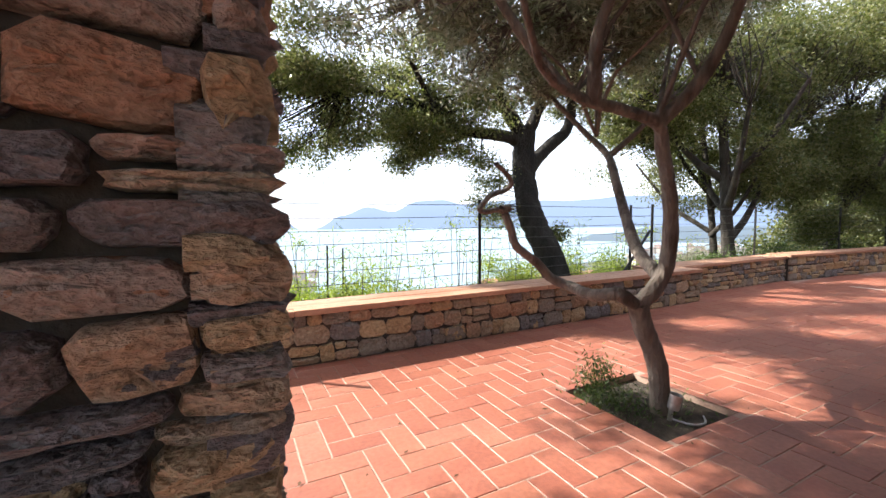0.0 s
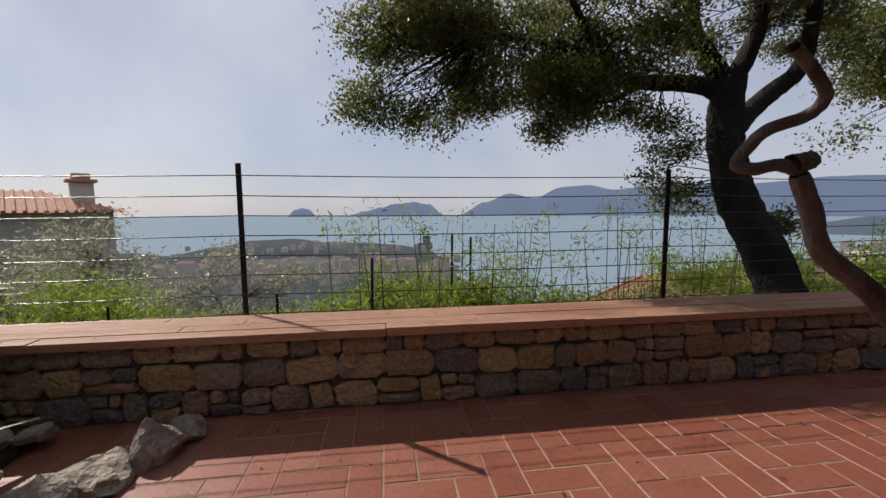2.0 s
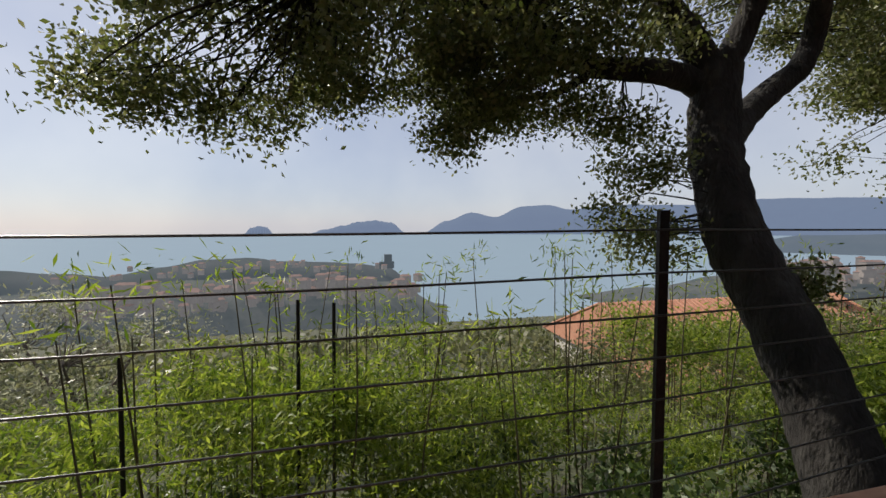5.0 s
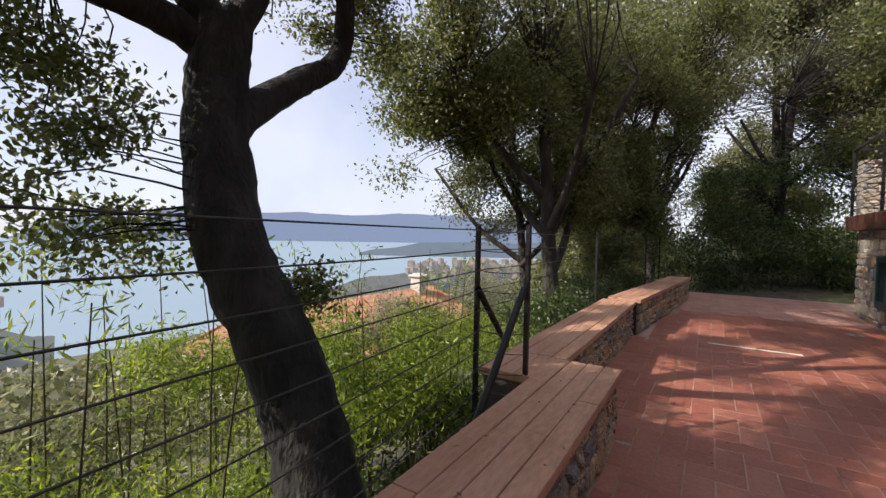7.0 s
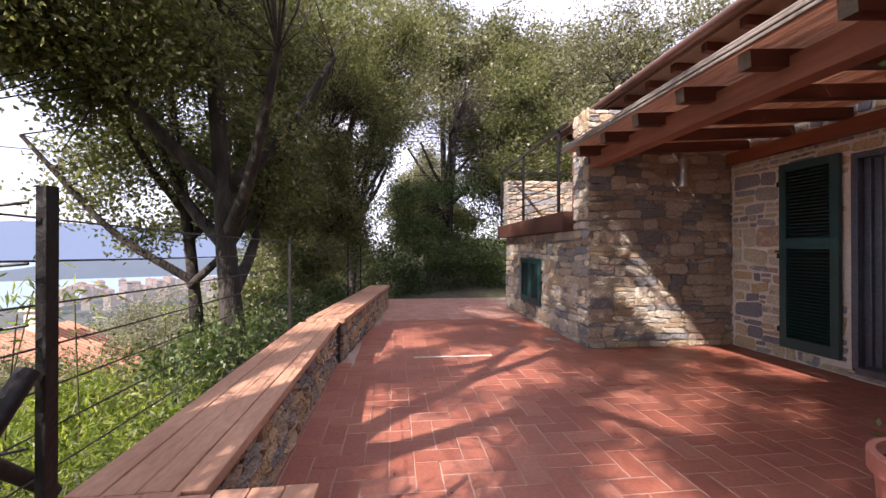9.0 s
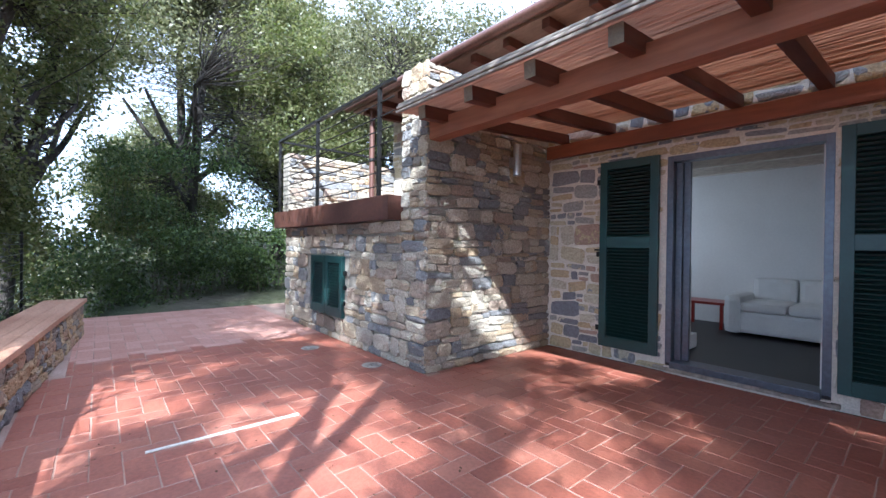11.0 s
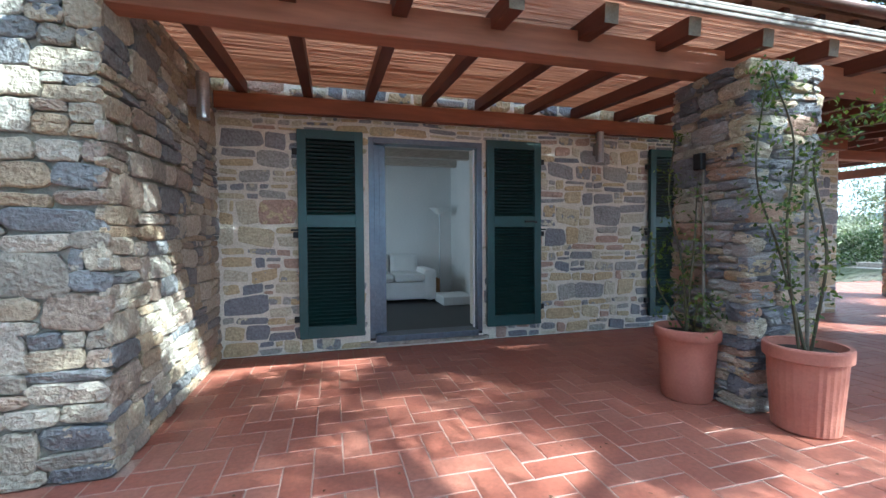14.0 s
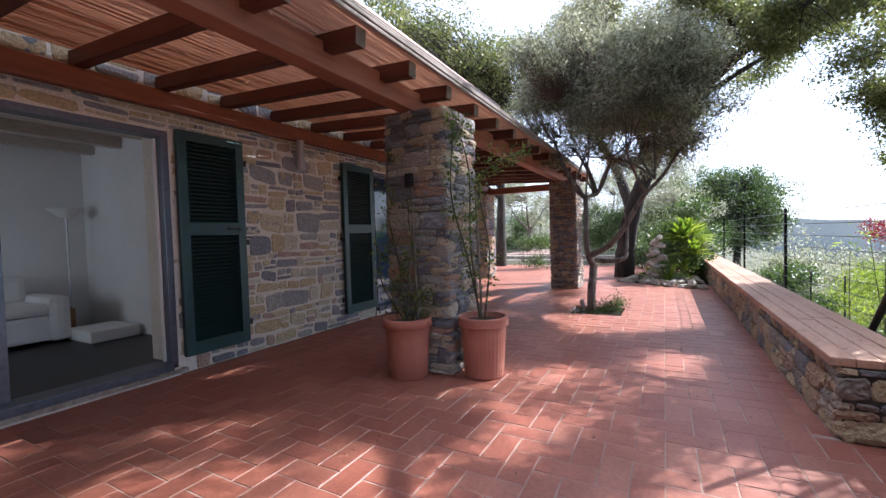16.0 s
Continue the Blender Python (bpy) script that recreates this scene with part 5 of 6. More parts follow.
    crown = [((-0.7, 4.6, 5.2), (1.2, 1.0, 0.6), 130), ((0.6, 5.7, 5.0), (1.1, 0.9, 0.55), 110), ((-1.9, 3.4, 5.5), (1.1, 1.0, 0.6), 130), ((-3.1, 1.7, 5.1), (1.2, 1.2, 0.7), 160), ((-0.7, 2.5, 6.0), (1.4, 1.3, 0.7), 160), ((-0.1, 2.2, 5.0), (0.8, 0.8, 0.4), 60), ((0.7, 4.4, 5.5), (0.8, 0.7, 0.4), 60), ((1.4, 6.2, 4.5), (0.6, 0.5, 0.4), 40), ((-3.8, 2.4, 5.0), (0.8, 0.8, 0.5), 70), ((-1.2, 6.3, 5.2), (1.3, 0.8, 0.45), 62), ((-2.6, 5.6, 5.2), (1.0, 0.8, 0.45), 44), ((0.4, 7.0, 5.4), (0.9, 0.8, 0.4), 40)]
    tree("oak_tree", "evergreen oak spreading over the garden end", (-1.9, 2.7, 0.0), bole, arms, crown, WOODBARK, OAKLEAF, 55, 0.15, (0.08, 0.044), 60, sides=12)
    wood_tree((-14, 6.6, -1.6), 5.2, (0.3, 0.2, 0), 0.2, [((-13.6, 6.4, 2.3), (2.0, 1.7, 1.9), 420), ((-15.8, 7.6, 1.8), (1.8, 1.8, 1.9), 260), ((-13.8, 5.0, 3.2), (1.3, 1.2, 1.3), 150)], 61, SHRUB, (0.10, 0.055), label="dark evergreen tree down the slope")
    for k, (x, y, z, s) in enumerate(((-9.5, -2.2, 0.3, 1.0), (-12.5, 1.2, 0.3, 1.1), (-8.2, 3.6, 0.1, 0.9), (-14.5, -4.0, 0.4, 1.2), (-17.0, 3.5, 0.4, 1.3))):
        rng = random.Random(70 + k)
        tr = [([(x, y, z - 0.2), (x + 0.1, y + 0.05, z + 0.6), (x - 0.05, y + 0.15, z + 1.2 * s)], 0.12, 0.07)]
        lm = [([(x, y + 0.1, z + 1.0 * s), (x + 0.6 * math.cos(g), y + 0.6 * math.sin(g), z + 1.7 * s), (x + 1.1 * math.cos(g), y + 1.1 * math.sin(g), z + 2.4 * s)], 0.05, 0.02) for g in (0.3, 2.2, 4.4)]
        tree("olive_tree", "grey-green olive tree in the garden", (x, y, z), tr, lm, [((x, y, z + 2.3 * s), (1.7 * s, 1.7 * s, 0.95 * s), 150), ((x + 0.6, y - 0.6, z + 2.9 * s), (1.1, 1.1, 0.6), 60)], OLIVEBARK, OLIVELEAF, 34, 0.2, (0.10, 0.028), 71 + k)
    # olives down the slope
    for k, (x, y, s) in enumerate(((-4.3, 9.2, 1.1), (-1.8, 11.5, 1.0), (-7.5, 12.0, 1.3), (13.0, 12.0, 1.1), (18.0, 11.0, 1.2))):
        z = slope(x, y)
        tr = [([(x, y, z - 0.2), (x + 0.1, y, z + 0.9), (x - 0.1, y + 0.1, z + 1.9)], 0.11, 0.05)]
        lm = [([(x - 0.05, y, z + 1.3), (x + 0.5 * math.cos(g), y + 0.5 * math.sin(g), z + 2.0), (x + 0.9 * math.cos(g), y + 0.9 * math.sin(g), z + 2.6)], 0.045, 0.015) for g in (0.8, 2.9, 5.0)]
        tree("olive_tree", "grey-green olive tree on the slope below the fence", (x, y, z), tr, lm, [((x, y, z + 2.4), (1.5 * s, 1.4 * s, 1.0), 130)], OLIVEBARK, OLIVELEAF, 40, 0.2, (0.09, 0.028), 81 + k)


olive()
big_oak()
woods()


# ---------------------------------------------------------------- hedges, bamboo, shrubs
def hedge(name, label, blobs, leaf, size, per, spread, seed, canes=()):
    rng = np.random.default_rng(seed)
    pts, cents = clumps(rng, blobs, per, spread)
    t = thing(name, label, "hedge" if not canes else "bamboo", kind="stuff")
    tagged(child("leaves", leaves("leaves", pts, rng, size[0], size[1], leaf, droop=0.5), t), kind="stuff")
    lines = [([(c[0] + rng.normal() * 0.1, c[1] + rng.normal() * 0.1, min(c[2] - 0.9, slope(c[0], c[1]))), tuple(c)], 0.008, 0.004) for c in cents[::6]]
    tagged(child("stems", tubes("stems", lines, CANE, 4, 1), t), kind="stuff")
    return t


hedge("bamboo_hedge", "bright green bamboo thicket beyond the fence", [((1.2, 7.2, -0.45), (1.9, 1.1, 0.7), 150), ((3.0, 7.6, -0.4), (1.6, 1.2, 0.8), 120), ((-1.6, 7.6, -0.5), (1.8, 1.1, 0.75), 120), ((6.6, 7.6, -0.5), (1.8, 0.9, 0.9), 120), ((8.6, 6.6, -0.5), (1.5, 0.7, 0.8), 90), ((7.0, 6.6, -0.25), (0.8, 0.5, 0.75), 70)], BAMBOO, (0.082, 0.017), 130, 0.16, 91)
hedge("shrub_hedge", "dark green shrubs low among the bamboo", [((1.0, 6.6, -0.95), (2.6, 0.8, 0.5), 130), ((4.2, 6.7, -0.9), (1.3, 0.7, 0.6), 70), ((7.2, 6.7, -0.9), (1.6, 0.7, 0.6), 90), ((-2.8, 6.4, -0.5), (1.4, 0.8, 0.7), 90)], SHRUB, (0.08, 0.04), 60, 0.15, 97)
hedge("slope_scrub", "leafy scrub below the fence before the roofs", [((7.6, 10.2, -1.0), (1.9, 1.0, 0.6), 110), ((10.4, 9.8, -1.0), (1.8, 1.0, 0.7), 110), ((13.2, 9.4, -1.0), (1.8, 1.0, 0.7), 100), ((5.0, 9.6, -1.1), (1.6, 0.9, 0.5), 90)], SUNLEAF, (0.075, 0.034), 56, 0.16, 123)
hedge("olive_scrub", "grey-green olive scrub down the slope", [((-5.2, 7.4, -0.4), (1.6, 1.4, 1.1), 110), ((-8.5, 8.0, -0.8), (2.2, 1.8, 1.3), 110), ((-4.5, 10.0, -1.2), (2.4, 1.6, 1.2), 90)], OLIVELEAF, (0.09, 0.028), 50, 0.22, 98)
RED = leafmat("red_flower", [(0.16, 0.03, 0.035), (0.28, 0.06, 0.07)], through=0.3)
hedge("flowering_shrub", "red flowering shrub beyond the fence", [((-7.4, 9.6, 1.0), (0.8, 0.6, 0.35), 26)], RED, (0.06, 0.05), 50, 0.16, 99)
hedge("shrub_hedge", "mixed green shrubs under the trees beyond the parapet", [((10.8, 6.3, -0.2), (1.3, 0.7, 0.7), 170), ((12.8, 6.0, -0.1), (1.4, 0.6, 0.6), 120), ((15.2, 5.7, 0.0), (1.6, 0.6, 0.8), 120)], SHRUB, (0.07, 0.035), 46, 0.15, 92)
hedge("shrub_hedge", "dark shrubs closing the terrace end", [((18.0, 3.2, 0.9), (1.0, 1.8, 1.0), 200), ((18.2, 0.6, 1.1), (1.2, 1.6, 1.3), 200), ((17.5, -1.5, 1.6), (1.2, 1.4, 1.6), 160), ((19.2, 2.6, 2.6), (1.0, 2.2, 1.5), 130)], SHRUB, (0.09, 0.045), 46, 0.18, 93)
hedge("garden_hedge", "olive and oak scrub closing the garden", [((-17.5, -8.0 + 2.6 * k, 1.7), (1.8, 1.9, 1.7), 90) for k in range(6)] + [((-9.0, -6.5, 1.4), (3.0, 1.4, 1.6), 110), ((-3.5, -6.0, 1.0), (2.0, 1.2, 1.3), 90)], OLIVELEAF, (0.15, 0.06), 42, 0.3, 88)
hedge("garden_hedge", "dark evergreen scrub at the wood's edge", [((23.0, 6.5, 1.6), (2.5, 2.5, 2.0), 120), ((25.0, 1.0, 2.4), (2.2, 3.0, 2.4), 130), ((26.0, -5.0, 3.0), (2.5, 3.0, 2.6), 120), ((20.5, 8.2, 0.6), (2.2, 1.5, 1.8), 100)], OAKLEAF, (0.16, 0.09), 42, 0.3, 89)
hedge("far_scrub", "woods covering the lower hillside", [((x + 3 * ((y // 7) % 2), y, slope(x, y) + 0.5), (4.2, 3.8, 1.6), 30) for x in range(-66, 70, 7) for y in (25, 32, 40, 49, 60)], SUNLEAF, (0.55, 0.36), 15, 0.75, 87)
hedge("slope_scrub", "scrub covering the slope below", [((x, y, slope(x, y) + 0.2), (2.6, 2.2, 0.9), 60) for x in range(-14, 34, 4) for y in (11.5, 15.0, 19.0)], OAKLEAF, (0.17, 0.09), 40, 0.35, 94)


def canes():
    t = thing("bamboo_canes", "slim bamboo canes with leaf tufts beyond the fence", "bamboo", kind="stuff")
    rng = np.random.default_rng(95)
    lines, pts = [], []
    for k in range(70):
        x, y = rng.uniform(0.6, 9.5), rng.uniform(6.2, 8.6)
        h = rng.uniform(0.4, 1.15)
        tip = np.array([x + rng.normal() * 0.15, y + rng.normal() * 0.15, h])
        lines.append(([(x, y, slope(x, y) - 0.1), tuple((np.array([x, y, -1.2]) + tip) / 2 + rng.normal(size=3) * 0.03), tuple(tip)], 0.011, 0.004))
        if rng.random() < 0.75:
            pts.append(tip + rng.normal(size=(34, 3)) * np.array([0.13, 0.13, 0.10]))
    tagged(child("canes", tubes("canes", lines, CANE, 5, 3), t), kind="stuff")
    tagged(child("leaves", leaves("leaves", np.concatenate(pts), rng, 0.11, 0.016, BAMBOO, droop=0.6), t), kind="stuff")


canes()
for x, y, h in ((1.05, 6.6, 0.62), (2.0, 7.0, 0.85), (2.25, 7.1, 0.8), (0.1, 6.4, 0.3), (-1.4, 6.3, 0.25)):
    st = thing("garden_stake", "thin dark stake among the bamboo", "stake", (x, y, slope(x, y) - 0.05))
    child("stake", tubes("stake", [([(0, 0, 0), (0.03, 0, h - slope(x, y) + 0.05)], 0.016, 0.014)], IRON, 6, 1), st)


# ---------------------------------------------------------------- pots with climbers
def pot(name, label, at, r0, r1, h, ribbed, seed):
    t = thing(name, label, "plant pot", at, group="terracotta pots")
    bm = bmesh.new()
    n = 64
    prof = [(0, 0), (r0 * 0.92, 0), (r0, 0.015), (r0 * 1.0 + (r1 - r0) * 0.5, h * 0.5), (r1 * 0.97, h - 0.085), (r1, h - 0.08), (r1 * 1.08, h - 0.075), (r1 * 1.09, h - 0.01), (r1 * 1.07, h), (r1 * 0.95, h), (r1 * 0.92, h - 0.06), (0, h - 0.06)]
    rings = []
    for k, (r, z) in enumerate(prof):
        ring = []
        for i in range(n):
            g = 2 * math.pi * i / n
            q = r * (1 + (0.012 if (i % 2 and ribbed and 1 < k < 5) else 0))
            ring.append(bm.verts.new((q * math.cos(g), q * math.sin(g), z)))
        rings.append(ring)
    for a, b in zip(rings[1:-1], rings[2:-1]):
        for i in range(n):
            bm.faces.new((a[i], a[(i + 1) % n], b[(i + 1) % n], b[i]))
    bm.faces.new(list(reversed(rings[1])))
    for ring in (rings[0], rings[-1]):
        for v in ring:
            bm.verts.remove(v)
    part("pot", bm, POT, t, smooth=not ribbed)
    part("soil", bmesh_disc(r1 * 0.94, h - 0.05), SOIL, t)
    return t


def bmesh_disc(r, z):
    bm = bmesh.new()
    bmesh.ops.create_circle(bm, cap_ends=True, segments=32, radius=r)
    bmesh.ops.translate(bm, verts=bm.verts[:], vec=(0, 0, z))
    return bm


def climber(name, label, at, stems, seed, n, stake=None):
    rng = np.random.default_rng(seed)
    t = thing(name, label, "plant", at)
    for one in stems:
        child("stem", tubes("stem", [(one, 0.010, 0.004)], CANE, 5, 5, 0.1, seed), t)
    j = np.array([p for s in stems for p in curve_points(s, 8)])
    j = j[j[:, 2] > 0.15]
    c = j[rng.integers(0, len(j), n)] + rng.normal(size=(n, 3)) * 0.045
    c = np.repeat(c, 7, axis=0) + rng.normal(size=(n * 7, 3)) * 0.035
    child("leaves", leaves("leaves", c, rng, 0.042, 0.02, CLIMBER, droop=0.3), t)
    if stake:
        child("stake", tubes("stake", [(stake, 0.011, 0.010)], ENDGRAIN, 6, 1), t, "pale wooden stake")
    return t


pot("plant_pot", "plain terracotta pot beside the stone pillar", (6.84, 1.615, 0), 0.165, 0.20, 0.52, False, 1)
pot("plant_pot", "ribbed terracotta pot beside the stone pillar", (6.56, 2.215, 0), 0.165, 0.20, 0.52, True, 2)
climber("climbing_plant", "sparse climbing plant with stake in the plain pot", (6.84, 1.615, 0.47), [[(0, 0, 0), (-0.05, -0.1, 0.5), (0.02, -0.16, 1.0), (-0.1, -0.22, 1.5)], [(0.04, 0.02, 0), (0.0, 0.05, 0.6), (-0.1, -0.02, 1.1)], [(-0.04, -0.05, 0), (0.1, -0.18, 0.35), (0.05, -0.25, 0.7)], [(0, 0.05, 0), (0.1, 0.2, 0.25), (0.0, 0.26, 0.15)]], 101, 85, [(-0.1, 0.05, 0), (-0.14, -0.02, 1.85)])
climber("climbing_plant", "climbing plant with light green leaves up the pillar", (6.56, 2.21, 0.47), [[(0, 0, 0), (0.08, -0.1, 0.6), (0.18, -0.18, 1.1), (0.12, -0.17, 1.7)], [(-0.05, 0, 0), (-0.1, 0.04, 0.6), (-0.12, -0.05, 1.2), (-0.2, 0.12, 1.4), (-0.35, 0.3, 1.5)], [(0.05, 0, 0), (0.1, -0.05, 0.7), (-0.02, -0.1, 1.3), (0.1, -0.16, 1.75)]], 102, 150, [(-0.06, -0.03, 0), (-0.1, -0.08, 1.15)])

# ---------------------------------------------------------------- planting hole
plant_bed = structure("planting_hole", boxes((2.80, 3.55, 2.28, 3.07, -0.12, -0.05)), SOIL, "square soil bed cut in the paving", "planting bed")
rngp = np.random.default_rng(7)
herb = thing("herb_clump", "low green herbs in the square soil bed", "plant", (2.95, 2.85, -0.05))
hp = np.concatenate([rngp.normal(size=(900, 3)) * np.array([0.10, 0.10, 0.06]) + np.array([0, 0, 0.08]), rngp.normal(size=(500, 3)) * np.array([0.07, 0.06, 0.07]) + np.array([0.12, 0.12, 0.16]), rngp.normal(size=(350, 3)) * np.array([0.2, 0.12, 0.02]) + np.array([0.25, -0.2, 0.04])])
child("leaves", leaves("leaves", hp, rngp, 0.04, 0.01, SHRUB, droop=-0.6), herb)
lampbase = thing("garden_spotlight", "small grey metal spotlight at the foot of the olive", "lamp", (3.12, 2.48, -0.05))
child("housing", tubes("housing", [([(0, 0, 0.02), (0.0, -0.01, 0.10)], 0.014, 0.014), ([(0.0, -0.02, 0.10), (0.01, -0.035, 0.19)], 0.034, 0.038)], STEEL, 12, 1), lampbase)
child("cable", tubes("cable", [([(0, 0, 0.03), (0.06, -0.1, 0.02), (0.16, -0.12, 0.015), (0.25, -0.06, 0.01)], 0.006, 0.006)], STEEL, 6, 5), lampbase)


# ---------------------------------------------------------------- rocks and agaves at the garden end
def rock(at, s, seed, label="pale rough garden rock at the bed's edge"):
    rng = random.Random(seed)
    bm = bmesh.new()
    bmesh.ops.create_icosphere(bm, subdivisions=3, radius=1)
    o = Vector((seed * 3.1, seed * 1.7, 0))
    cuts = [(Vector((rng.gauss(0, 1), rng.gauss(0, 1), rng.gauss(0, 0.8))).normalized(), rng.uniform(0.5, 0.85)) for _ in range(11)]
    for v in bm.verts:
        d = v.co.normalized()
        r = min([1.15] + [c / max(d.dot(n), 0.05) for n, c in cuts])
        r *= 1 + 0.10 * noise.noise(d * 3.1 + o) + 0.07 * noise.noise(d * 8 + o)
        v.co = Vector((d.x * s[0], d.y * s[1], max(d.z, -0.4) * s[2])) * (1.25 * r)
    t = thing("rock", label, "rock", (at[0], at[1], at[2] + 0.25 * s[2]), rng.uniform(0, 360), group="garden rocks")
    part("stone_body", bm, ROCK, t)


rr = random.Random(12)
for k in range(26):
    f = k / 25
    x, y = 0.22 - 0.95 * f + rr.uniform(-0.12, 0.08), 4.25 - 1.45 * f + rr.uniform(-0.08, 0.08)
    s = rr.uniform(0.05, 0.11)
    rock((x, y, 0), (s * 1.3, s, s * rr.uniform(0.6, 1.0)), 200 + k)
for k in range(34):
    x, y = rr.uniform(-1.7, -0.35), rr.uniform(3.1, 4.3)
    s = rr.uniform(0.03, 0.075)
    rock((x, y, 0.06), (s * 1.2, s, s * 0.8), 240 + k, "small garden rock on the gravelly bed")
rock((0.12, 4.1, 0.0), (0.15, 0.11, 0.12), 300)
rock((-0.12, 3.7, 0.0), (0.14, 0.1, 0.1), 301)
structure("garden_bed", boxes((-2.6, -0.5, 3.0, 4.42, -0.1, 0.05)), SOIL, "raised soil bed at the garden end", "planting bed")


def agave(at, n, length, seed, label, wide=0.05):
    rng = random.Random(seed)
    t = thing("spiky_plant", label, "plant", at)
    vs, fs = [], []
    for k in range(n):
        g, e = rng.uniform(0, 6.28), rng.uniform(0.3, 1.3)
        L = length * rng.uniform(0.7, 1.1)
        d = Vector((math.cos(g), math.sin(g), 0))
        s = Vector((-math.sin(g), math.cos(g), 0))
        o = len(vs)
        for i in range(6):
            f = i / 5
            p = d * (L * f * math.cos(e)) + Vector((0, 0, L * (math.sin(e) * f - 0.35 * f * f)))
            w = wide * math.sin(math.pi * min(0.98, 0.2 + 0.8 * f)) * 0.5
            vs += [p - s * w, p + Vector((0, 0, -w * 0.4)), p + s * w]
            if i:
                b = o + (i - 1) * 3
                fs += [(b, b + 1, b + 4, b + 3), (b + 1, b + 2, b + 5, b + 4)]
    child("leaves", mesh("leaves", vs, fs, BAMBOO, True), t)


agave((-0.75, 3.7, 0.05), 34, 0.75, 1, "spiky green agave in the rock bed")
agave((-1.4, 4.0, 0.9), 60, 0.9, 2, "broad-leaved palm-like plant above the rocks", 0.10)
agave((-1.2, 3.3, 0.05), 24, 0.5, 3, "spiky green agave in the rock bed")
hedge("shrub_hedge", "green shrubs behind the rock bed", [((-1.9, 4.0, 0.6), (0.8, 0.6, 0.7), 110), ((-3.0, 3.4, 0.5), (0.8, 0.8, 0.6), 80), ((-4.0, -0.5, 0.6), (0.7, 0.9, 0.5), 60)], SHRUB, (0.08, 0.04), 40, 0.14, 96)
agave((-1.75, 4.1, 1.0), 70, 0.85, 4, "broad-leaved palm-like plant above the rocks", 0.10)
agave((-1.1, 4.2, 0.6), 50, 0.7, 5, "broad-leaved palm-like plant above the rocks", 0.09)
agave((-0.95, 4.0, 0.3), 30, 0.5, 6, "bright green yucca on a short stem", 0.05)
rs = random.Random(31)
for k in range(15):
    z = 0.05 + 0.068 * k
    r = 0.20 - 0.009 * k
    rock((-0.85 + rs.uniform(-0.09, 0.09), 3.42 + rs.uniform(-0.1, 0.1), z), (r, r * 0.8, 0.075), 320 + k, "reddish brown rock piled in a garden cairn")
hedge("garden_hedge", "dark evergreen shrubs behind the garden steps", [((-7.6, 2.2, 1.0), (0.9, 1.4, 0.9), 150), ((-8.6, 4.2, 1.3), (1.2, 1.4, 1.2), 150), ((-7.4, -4.6, 1.1), (0.9, 1.5, 1.0), 150), ((-5.2, 3.6, 0.7), (0.8, 0.8, 0.7), 110), ((-3.2, 4.3, 1.0), (0.9, 0.5, 0.9), 110), ((-11.5, 0.8, 1.2), (1.0, 1.4, 1.1), 120), ((-12.0, -4.0, 1.3), (1.2, 1.2, 1.2), 120)], SHRUB, (0.085, 0.045), 46, 0.17, 121)
hedge("garden_hedge", "grey-green olive crowns above the garden", [((-10.5, 3.5, 3.4), (1.8, 1.8, 1.2), 150), ((-13.5, -1.5, 3.6), (2.0, 2.2, 1.4), 160), ((-11.0, -6.5, 3.6), (2.2, 2.2, 1.4), 150)], OLIVELEAF, (0.12, 0.04), 44, 0.22, 122)
steps = thing("garden_steps", "low stone garden steps and border wall", "steps", kind="structure")
part("step", boxes((-6.4, -6.0, -5.0, 2.6, 0, 0.16), (-6.9, -6.4, -5.0, 2.6, 0, 0.30), bevel=0.02), ROCK, steps)
part("path", boxes((-14, -6.9, -2.6, -0.4, 0.2, 0.34)), GROUT, steps, "pale gravel path")

# ---------------------------------------------------------------- lamps, strip, small things
for x, y, z, rz, lb in ((6.21, W, 2.07, 0, "brushed steel tube wall lamp on the house wall"), (WX, 0.42, 2.12, 90, "brushed steel tube wall lamp on the wing wall")):
    t = thing("wall_lamp", lb, "lamp", (x, y, z), rz, group="steel wall lamps")
    child("tube", tubes("tube", [([(0, 0.10, 0), (0, 0.10, 0.36)], 0.047, 0.047), ([(0, 0.10, 0.004), (0, 0.10, 0.005)], 0.046, 0.001), ([(0, 0.10, 0.355), (0, 0.10, 0.356)], 0.046, 0.001)], STEEL, 16, 1), t)
    part("bracket", boxes((-0.03, 0.03, 0.0, 0.07, 0.10, 0.22), bevel=0.005), STEEL, t)
small = thing("wall_light", "small black lamp on the pillar", "lamp", (6.725, 1.62, 1.72))
part("body", boxes((0, 0.05, -0.035, 0.035, -0.06, 0.06), bevel=0.01), IRON, small)
structure("drain_strip", boxes((10.22, 10.25, 3.0, 3.94, -0.004, 0.007)), MORTAR, "thin pale strip set in the paving", "drain")
for k, (x, y) in enumerate(((12.1, 2.15), (11.0, 1.92))):
    lid = thing("floor_cover", "small round grey cover in the paving", "cover", (x, y, 0.002))
    part("disc", bmesh_disc(0.11, 0.006), ROCK, lid)


def sofa():
    t = thing("sofa", "small white linen covered sofa in the room", "sofa", (8.36, -3.08, 0.10))
    part("base", boxes((-0.60, 0.60, -0.42, 0.42, 0.04, 0.34), bevel=0.05), LINEN, t)
    for x in (-0.26, 0.26):
        part("cushion", boxes((x - 0.255, x + 0.255, -0.30, 0.44, 0.34, 0.47), bevel=0.05), LINEN, t)
        part("back_cushion", boxes((x - 0.255, x + 0.255, -0.45, -0.22, 0.43, 0.78), bevel=0.07), LINEN, t)
    for x in (-0.60, 0.60):
        part("armrest", boxes((x - 0.11, x + 0.11, -0.43, 0.45, 0.02, 0.55), bevel=0.08), LINEN, t)


